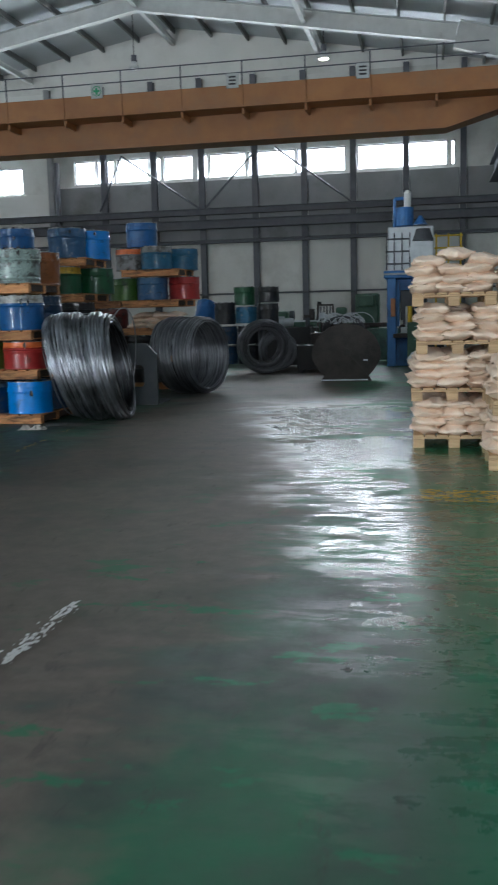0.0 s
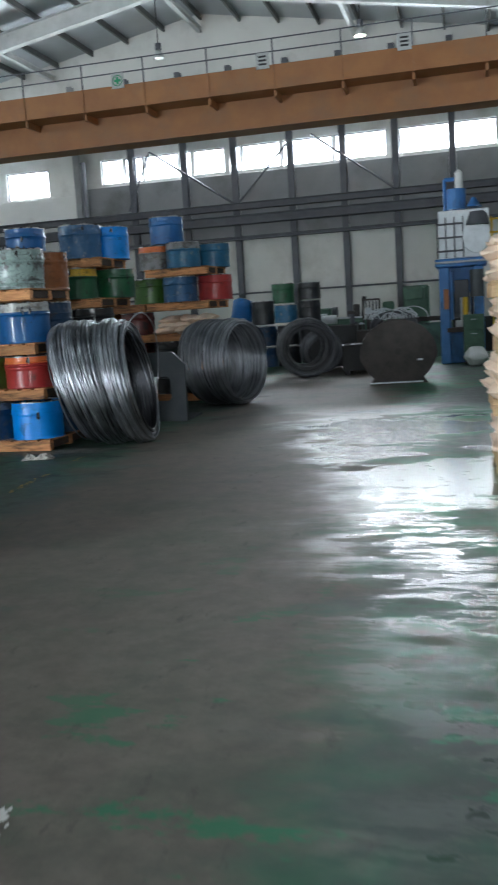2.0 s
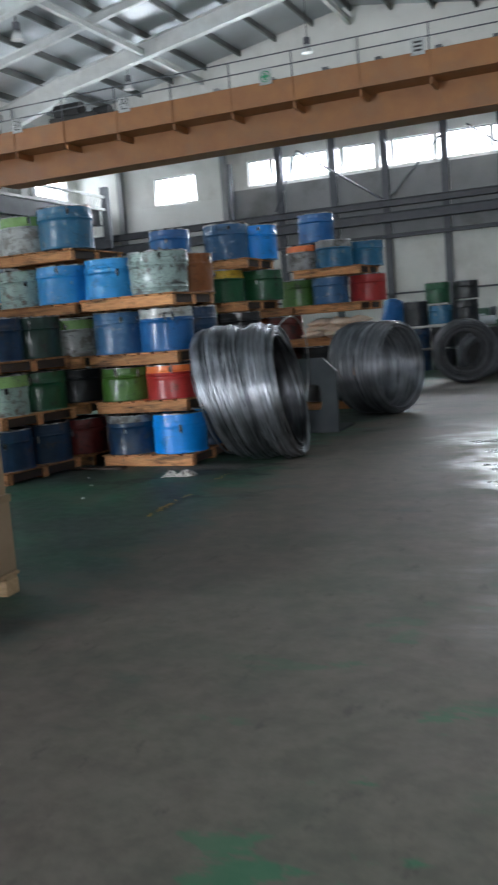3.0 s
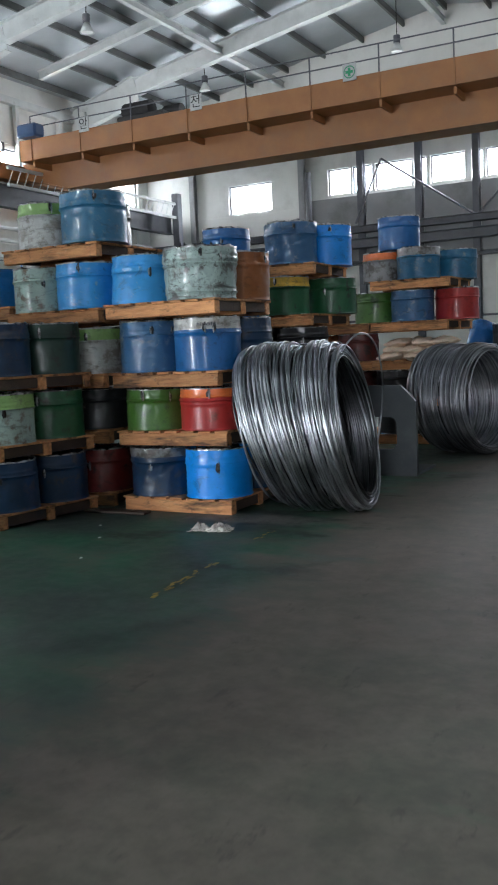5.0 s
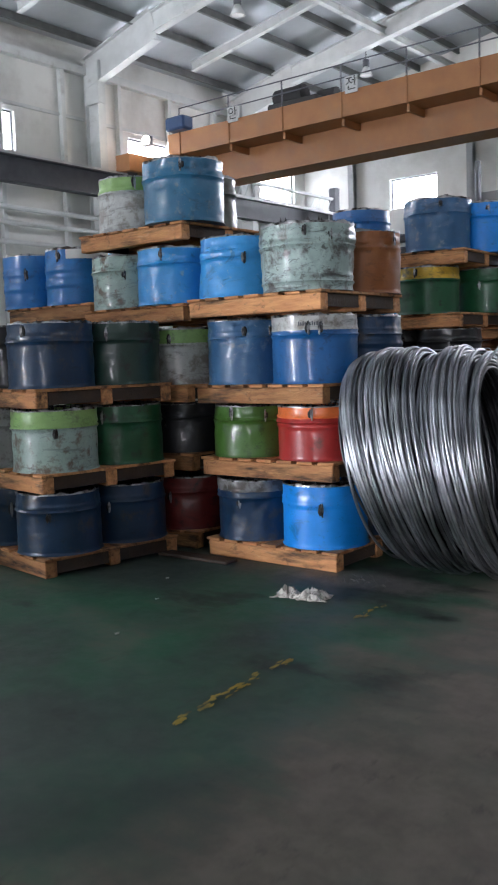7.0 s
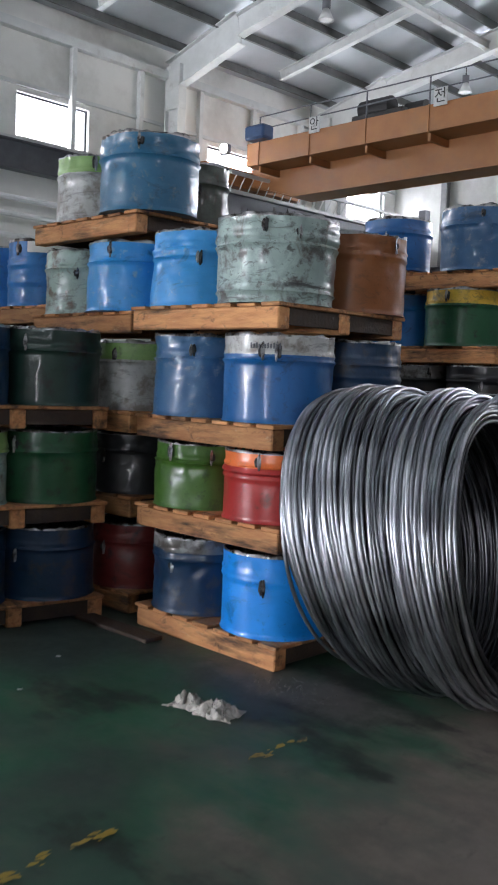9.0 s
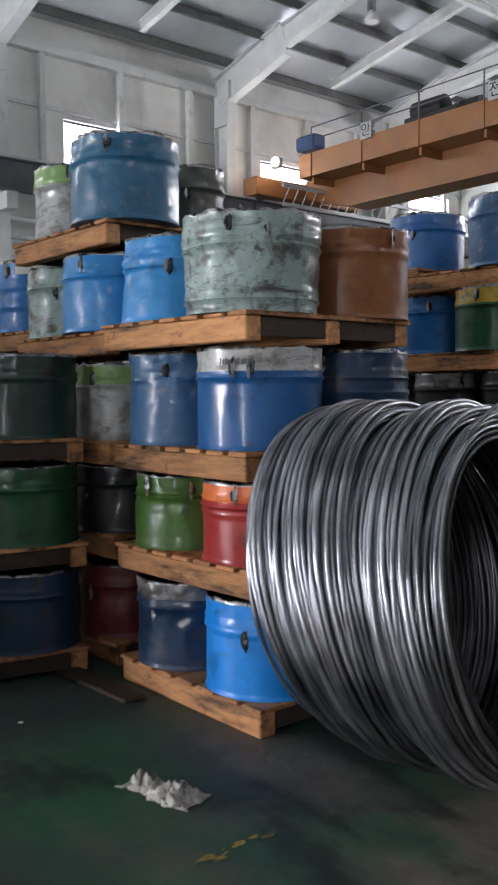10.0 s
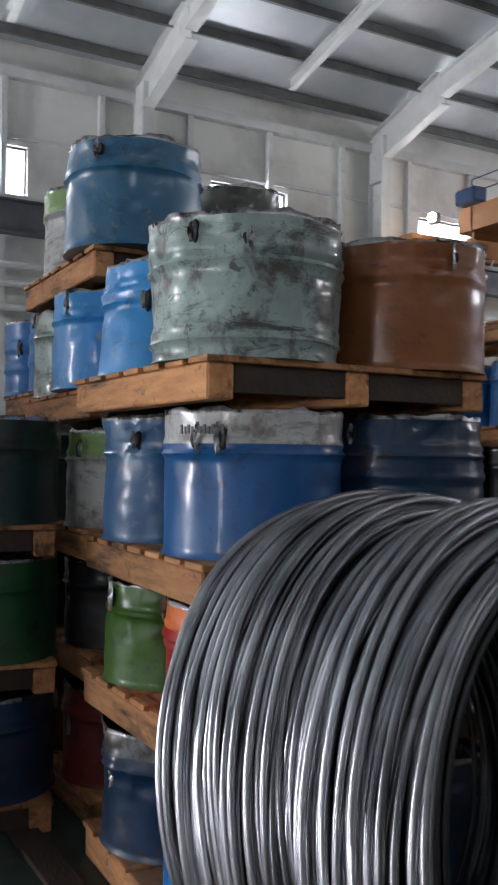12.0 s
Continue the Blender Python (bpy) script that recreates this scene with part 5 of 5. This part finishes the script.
part("gib", box_bm(0.25, -0.42, 1.0, 0.34, -0.02, 2.1, bevel=0.01), M["press_blue"], pr)
part("cylinder_cover", rod_bm((0.45, -0.62, 1.5), (0.45, -0.62, 2.1), 0.2, 18), M["plate"], pr, "grey cylinder cover")
part("hose", rod_bm((0.28, -0.62, 0.3), (0.33, -0.6, 1.9), 0.03, 8), M["black"], pr)
part("crown_rail", rod_bm((-0.75, -0.64, 2.30), (0.9, -0.64, 2.30), 0.025, 8), M["silver"], pr)
gb = tagged(empty("parts_cabinet", (-0.98, 21.75, 0), 2), "dull green steel tool cabinet in front of the press", "cabinet")
part("body", box_bm(-0.22, -0.2, 0.08, 0.22, 0.2, 1.08, bevel=0.012), M["mach_green"], gb)
for z in (0.14, 0.46, 0.77):
    dr = part("drawer", box_bm(-0.2, -0.215, z, 0.2, -0.201, z + 0.28, bevel=0.004), M["mach_green"], gb)
    part("handle", box_bm(-0.06, -0.235, z + 0.2, 0.06, -0.216, z + 0.215, bevel=0.003), M["silver"], dr, "bright pull handle")
for x in (-0.18, 0.18):
    for y in (-0.16, 0.16):
        part("foot", box_bm(x - 0.02, y - 0.02, 0, x + 0.02, y + 0.02, 0.079), M["steel_dark"], gb)
wb = tagged(mesh_object("bag", sack_bm(77, 0.42, 0.5, 0.42), M["white"]), "white bag slumped on the floor beside the press", "bag")
wb.matrix_basis = pose(-0.95, 21.25, 0.19, 0, 0, 12)
lad = tagged(empty("platform_rail", (-0.52, 23.2, 0)), "yellow platform railing behind the press", "railing")
for x in (0.0, 0.3, 0.6):
    part("post", rod_bm((x, 0, 0.0), (x, 0, 3.25), 0.025, 6), M["yellow"], lad)
for z in (2.6, 2.9, 3.2):
    part("rail", rod_bm((-0.05, 0, z), (0.65, 0, z), 0.022, 6), M["yellow"], lad)

la = tagged(empty("lathe", (-4.25, 26.6, 0), 0), "old green lathe with a bright bed and tools on it", "machine")
part("bed", box_bm(-1.0, -0.4, 0.68, 1.2, 0.4, 1.1, bevel=0.03), M["mach_green"], la)
part("apron", box_bm(-0.35, -0.52, 0.62, 0.55, -0.41, 1.05, bevel=0.02), M["mach_green"], la)
part("headstock", box_bm(-1.0, -0.4, 1.11, -0.55, 0.4, 1.42, bevel=0.04), M["mach_green"], la)
part("slideway", box_bm(-0.5, -0.36, 1.101, 1.15, -0.26, 1.15, bevel=0.006), M["silver"], la, "bright ground slideway")
part("spindle_guard", rod_bm((-1.05, -0.5, 1.10), (-0.38, -0.5, 1.10), 0.12, 16), M["silver"], la, "bright round spindle guard")
part("chuck", rod_bm((-0.55, 0, 1.3), (-0.42, 0, 1.3), 0.14, 18), M["plate"], la)
part("tailstock", box_bm(0.85, -0.2, 1.101, 1.15, 0.2, 1.5, bevel=0.04), M["mach_green"], la)
part("tool_post", box_bm(0.05, -0.15, 1.101, 0.2, 0.1, 1.48, bevel=0.02), M["rust"], la)
part("lever", rod_bm((0.28, -0.2, 1.1), (0.36, -0.2, 1.62), 0.03, 8), M["steel_dark"], la)
part("lever_knob", rod_bm((0.355, -0.2, 1.6), (0.37, -0.2, 1.68), 0.06, 10), M["black"], la)
part("handwheel", rod_bm((0.0, -0.56, 0.82), (0.0, -0.52, 0.82), 0.12, 18), M["plate"], la)
for x in (-0.7, 0.9):
    part("foot", box_bm(x - 0.3, -0.35, 0, x + 0.3, 0.35, 0.679, bevel=0.02), M["mach_green"], la)
rk = tagged(empty("tool_rack", (-3.65, 25.9, 0), 5), "rusty open steel frame rack with hanging tools", "rack")
for x in (-0.22, 0.22):
    part("post", box_bm(x - 0.025, -0.025, 0, x + 0.025, 0.025, 1.60), M["rust"], rk)
for z in (1.05, 1.55):
    part("rail", box_bm(-0.194, -0.02, z, 0.194, 0.02, z + 0.05), M["rust"], rk)
for k in range(4):
    part("tool", rod_bm((-0.14 + 0.09 * k, -0.03, 1.12 + 0.05 * (k % 2)), (-0.13 + 0.09 * k, -0.03, 1.54), 0.022, 8), M["steel_dark"], rk)
vd = tagged(empty("bench_vice", (-5.15, 25.75, 0), 12), "dark cast bench vice on a steel pedestal", "vice")
part("pedestal", rod_bm((0, 0, 0.0), (0, 0, 1.15), 0.10, 14), M["rust"], vd)
part("body", box_bm(-0.12, -0.1, 1.151, 0.12, 0.1, 1.36, bevel=0.02), M["mach_green"], vd)
part("jaw", box_bm(-0.16, -0.08, 1.361, -0.10, 0.08, 1.55, bevel=0.01), M["silver"], vd, "bright worn jaw")
part("jaw", box_bm(0.02, -0.08, 1.361, 0.08, 0.08, 1.58, bevel=0.01), M["rust"], vd)
part("screw", rod_bm((0.12, 0, 1.25), (0.32, 0, 1.25), 0.025, 10), M["silver"], vd)
rnd = random.Random(61)
for k in range(16):
    px, py = -1.95 - 2.3 * rnd.random(), 24.9 + 0.5 * rnd.random()
    r, hh = rnd.uniform(0.05, 0.13), rnd.uniform(0.9, 1.25)
    t = tagged(empty("machined_part", (px, py, 0), rnd.uniform(0, 90)), "dark turned steel part standing on the floor", "steel part", "turned steel parts")
    part("shaft", rod_bm((0, 0, 0), (0, 0, hh), r * 0.6, 10), M[("rust", "steel_dark", "plate")[k % 3]], t)
    part("flange", rod_bm((0, 0, hh), (0, 0, hh + rnd.uniform(0.04, 0.12)), r * 1.3, 14, r), M[("silver", "rust", "mach_green")[k % 3]], t)
ml = tagged(empty("milling_machine", (-2.55, 27.6, 0), 0), "dark green milling machine by the end wall", "machine")
part("column", box_bm(-0.35, -0.3, 0, 0.35, 0.5, 1.9, bevel=0.04), M["mach_green"], ml)
part("head", box_bm(-0.25, -0.7, 1.5, 0.25, -0.3, 1.85, bevel=0.04), M["mach_green"], ml)
part("table", box_bm(-0.7, -0.8, 0.9, 0.7, -0.31, 1.02, bevel=0.01), M["rust"], ml)

rb = tagged(empty("scrap_dish", (-2.28, 17.5, 0), 6), "dark round iron dish standing on edge with frayed wire on top", "dish")
bm = bmesh.new()
pts = []
for i in range(40):
    g = 2 * math.pi * i / 40
    x, z = 0.68 * math.cos(g), 0.53 + 0.60 * math.sin(g)
    if math.sin(g) < -0.2:
        x *= 0.97 - 0.12 * (-math.sin(g) - 0.2)
    pts.append((x, max(z, 0.0)) if z > 0.05 else (max(-0.5, min(0.5, x * 1.4)), 0.0))
f0 = [bm.verts.new((x, 0.0, z)) for x, z in pts]
f1 = [bm.verts.new((x, 0.5, z)) for x, z in pts]
c = bm.verts.new((0, -0.10, 0.6))
for i in range(40):
    j = (i + 1) % 40
    if (f0[i].co - f0[j].co).length > 1e-4:
        bm.faces.new((f0[i], f0[j], f1[j], f1[i]))
    bm.faces.new((f0[j], f0[i], c))
bm.faces.new(f1)
bmesh.ops.recalc_face_normals(bm, faces=bm.faces)
part("dish", bm, M["rust"], rb)
part("hub", rod_bm((0, -0.13, 0.58), (0, -0.06, 0.58), 0.07, 14), M["rust"], rb)
part("foot_bar", rod_bm((-0.5, -0.03, 0.025), (0.42, -0.03, 0.025), 0.014, 6), M["silver"], rb, "bright thin steel bar")
part("lug", box_bm(0.33, -0.10, 0.40, 0.42, -0.045, 0.43), M["silver"], rb, "bright steel lug")
rnd = np.random.RandomState(3)
L = []
for i in range(34):
    th = np.linspace(0, 3.0, 16)
    x0, y0 = rnd.uniform(-0.42, 0.3), rnd.uniform(0.05, 0.45)
    k = rnd.uniform(0.08, 0.22)
    L.append(np.stack([x0 + k * np.cos(th) * rnd.uniform(0.5, 1.5), y0 + 0 * th + rnd.uniform(-0.05, 0.05) * th, 1.14 + k * np.sin(th)], 1))
tube_mesh("frayed_wire", L, 0.008, 5, M["silver"], rb, "tangled wire ends", closed=False)
L = []
for i in range(7):
    th = np.linspace(-0.1, math.pi + 0.1, 24)
    L.append(np.stack([-0.05 + (0.42 - 0.02 * i) * np.cos(th), 0.12 + 0.05 * i + 0.03 * np.sin(2 * th), 1.02 + (0.26 - 0.015 * i) * np.sin(th)], 1))
tube_mesh("wire_hoop", L, 0.013, 6, M["wire_oily"], rb, "dark hoops of heavy wire", closed=False)

# ---------------- small things on the floor ----------------
rag = tagged(empty("rag", (-5.47, 9.97, 0), 20), "crumpled dirty white rag on the floor", "rag")
for nm, ox, oy, sx, sy, sd in (("fold", 0.06, 0.0, 0.18, 0.15, 3), ("tail", -0.10, 0.02, 0.15, 0.10, 8)):
    bm = bmesh.new()
    bmesh.ops.create_grid(bm, x_segments=44, y_segments=34, size=0.5)
    for v in bm.verts:
        x, y = v.co.x, v.co.y
        q = Vector((x * 5, y * 5, sd))
        k = 1 + 0.5 * noise.noise(Vector((math.atan2(y, x) * 1.2, sd, 0)))
        v.co.x, v.co.y = ox + x * sx * k + 0.03 * noise.noise(q), oy + y * sy * k + 0.03 * noise.noise(q + Vector((9, 3, 1)))
        edge = max(0.0, 1 - (2 * x) ** 2) * max(0.0, 1 - (2 * y) ** 2)
        ridge = 1 - abs(noise.noise(q * 1.1))
        v.co.z = 0.006 + edge * (0.012 + 0.085 * max(0.0, ridge - 0.5) + 0.036 * noise.noise(q * 3.4))
    o = smooth(part(nm, bm, M["rag"], rag), 80)
    so = o.modifiers.new("cloth", "SOLIDIFY")
    so.thickness, so.offset = 0.004, 1


def floor_mark(name, at, rz, length, width, mat, label, seed, chips=26, size=(0.25, 1.0)):
    rnd = random.Random(seed)
    bm = bmesh.new()
    for i in range(chips):
        x = rnd.uniform(-length / 2, length / 2)
        y = rnd.gauss(0, width / 3)
        n = rnd.randrange(5, 9)
        s = rnd.uniform(*size) * width
        vs = [bm.verts.new((x + s * rnd.uniform(0.5, 1.4) * math.cos(2 * math.pi * k / n), y + 0.45 * s * rnd.uniform(0.5, 1.2) * math.sin(2 * math.pi * k / n), 0.003 + 0.0002 * i)) for k in range(n)]
        bm.faces.new(vs)
    ob = mesh_object(name, bm, mat)
    ob.matrix_basis = pose(*at, 0, 0, rz)
    structure(ob, label, "marking")


floor_mark("floor_marking_white", (-2.285, 3.19, 0.0), 90, 0.72, 0.05, M["white"], "worn white paint mark on the floor", 1, 150, (0.08, 0.55))
floor_mark("floor_marking_yellow", (-0.22, 6.09, 0.0), -4, 0.95, 0.02, M["yellow"], "worn yellow line on the floor", 2, 420, (0.6, 1.5))
floor_mark("floor_marking_yellow_worn", (-4.88, 8.66, 0.0), 93, 0.86, 0.05, M["old_yellow"], "flaked yellow line on the floor", 3, 48, (0.15, 0.75))
floor_mark("floor_marking_yellow_flaked", (-5.0, 9.9, 0.0), 93, 0.45, 0.05, M["old_yellow"], "flaked yellow line on the floor", 4, 14, (0.15, 0.8))

# loose plank and wood chips beside the drum stack
pk = tagged(mesh_object("plank", box_bm(-0.32, -0.06, 0.0, 0.32, 0.06, 0.022, bevel=0.004), M["wood_black"]), "oil-blackened loose timber plank lying on the floor", "plank")
pk.matrix_basis = pose(-6.72, 10.43, 0.002, 0, 0, 2)
rnd = random.Random(12)
bm = bmesh.new()
for k in range(140):
    x, y = rnd.gauss(-5.46, 0.16), rnd.gauss(10.47, 0.07)
    s = rnd.uniform(0.001, 0.0035)
    add_box(bm, x - s, y - s * rnd.uniform(0.4, 1), 0.0, x + s, y + s * rnd.uniform(0.4, 1), rnd.uniform(0.001, 0.004))
tagged(mesh_object("debris", bm, M["dust"]), "pale chips and dust scattered by the pallet", "debris", kind="stuff")
for x, y in ((-6.2, 9.5), (-5.9, 8.9), (-6.5, 9.9)):
    bm = box_bm(-0.012, -0.007, 0, 0.012, 0.007, 0.006, bevel=0.002)
    o = tagged(mesh_object("paper_scrap", bm, M["white"]), "tiny white paper scrap on the floor", "litter", "floor litter")
    o.matrix_basis = pose(x, y, 0.0005, 0, 0, x * 77)


# ---------------- pendant lamps ----------------
def pendant(at, lit):
    x, y, z = at
    e = tagged(empty("pendant_lamp", at), "lit high-bay pendant lamp under the roof" if lit else "unlit grey high-bay pendant lamp under the roof", "lamp", "pendant lamps")
    part("cable", rod_bm((0, 0, 0.22), (0, 0, roof_z(x) - 0.01 - z), 0.012, 6), M["black"], e)
    bm = bmesh.new()
    bmesh.ops.create_cone(bm, cap_ends=False, segments=24, radius1=0.18, radius2=0.065, depth=0.24, matrix=Matrix.Translation((0, 0, 0.05)))
    o = smooth(part("shade", bm, M["steel_grey"], e))
    o.modifiers.new("sheet", "SOLIDIFY").thickness = 0.006
    part("ballast", rod_bm((0, 0, 0.17), (0, 0, 0.36), 0.09, 14), M["steel_dark"], e)
    bm = bmesh.new()
    bmesh.ops.create_cone(bm, cap_ends=True, segments=20, radius1=0.14, radius2=0.14, depth=0.02, matrix=Matrix.Translation((0, 0, -0.05)))
    part("lens", bm, M["lamp"] if lit else M["white"], o)


for x, y, z, lit in ((-15.7, 22.3, 9.2, False), (-9.9, 28.2, 9.2, False), (-3.9, 28.4, 9.1, True), (-15.9, 28.2, 9.2, False)):
    pendant((x, y, z), lit)

# ---------------- dark clutter before the far machines ----------------
def bin_thing(at, rz, w, d, h, mat, label):
    e = tagged(empty("scrap_bin", at, rz), label, "bin", "scrap bins")
    part("floor_pan", box_bm(-w / 2, -d / 2, 0.08, w / 2, d / 2, 0.11), mat, e)
    for s in (-1, 1):
        part("side", box_bm(s * w / 2 - 0.015, -d / 2, 0.111, s * w / 2 + 0.015, d / 2, h, bevel=0.004), mat, e)
        part("end_wall", box_bm(-w / 2 + 0.016, s * d / 2 - 0.015, 0.111, w / 2 - 0.016, s * d / 2 + 0.015, h, bevel=0.004), mat, e)
        for k in (-1, 1):
            part("foot", box_bm(s * (w / 2 - 0.08) - 0.05, k * (d / 2 - 0.08) - 0.05, 0, s * (w / 2 - 0.08) + 0.05, k * (d / 2 - 0.08) + 0.05, 0.079), mat, e)
    bm = bmesh.new()
    bmesh.ops.create_grid(bm, x_segments=16, y_segments=16, size=0.5)
    for v in bm.verts:
        v.co = (v.co.x * (w - 0.05), v.co.y * (d - 0.05), h - 0.03 + 0.09 * noise.noise(Vector((v.co.x * 7, v.co.y * 7, at[0]))))
    part("scrap", bm, M["scrap"], e, "dark scrap heaped inside")


bin_thing((-3.25, 20.6, 0), 8, 0.9, 0.8, 0.62, M["black"], "black steel bin heaped with scrap")
bin_thing((-3.3, 22.4, 0), -5, 1.1, 0.9, 0.85, M["rust"], "rusty steel bin heaped with scrap")
bin_thing((-2.1, 24.2, 0), 4, 1.2, 0.9, 0.9, M["mach_green"], "dark green steel bin heaped with scrap")
bin_thing((-0.9, 25.6, 0), 0, 1.2, 0.9, 0.95, M["black"], "black steel bin heaped with scrap")

# Bin added behind the far coil, a dark backing for its shaded mouth.
bin_thing((-4.15, 22.3, 0), 3, 1.1, 0.9, 1.0, M["black"], "black steel bin heaped with scrap")
coil((-4.3, 21.3, 0), -70, 0.46, 0.5, 0, M["wire_oily"], 31, columns=18, layers=5, wire=0.013, seg=48, label="small oily dark wire coil lying on its side")
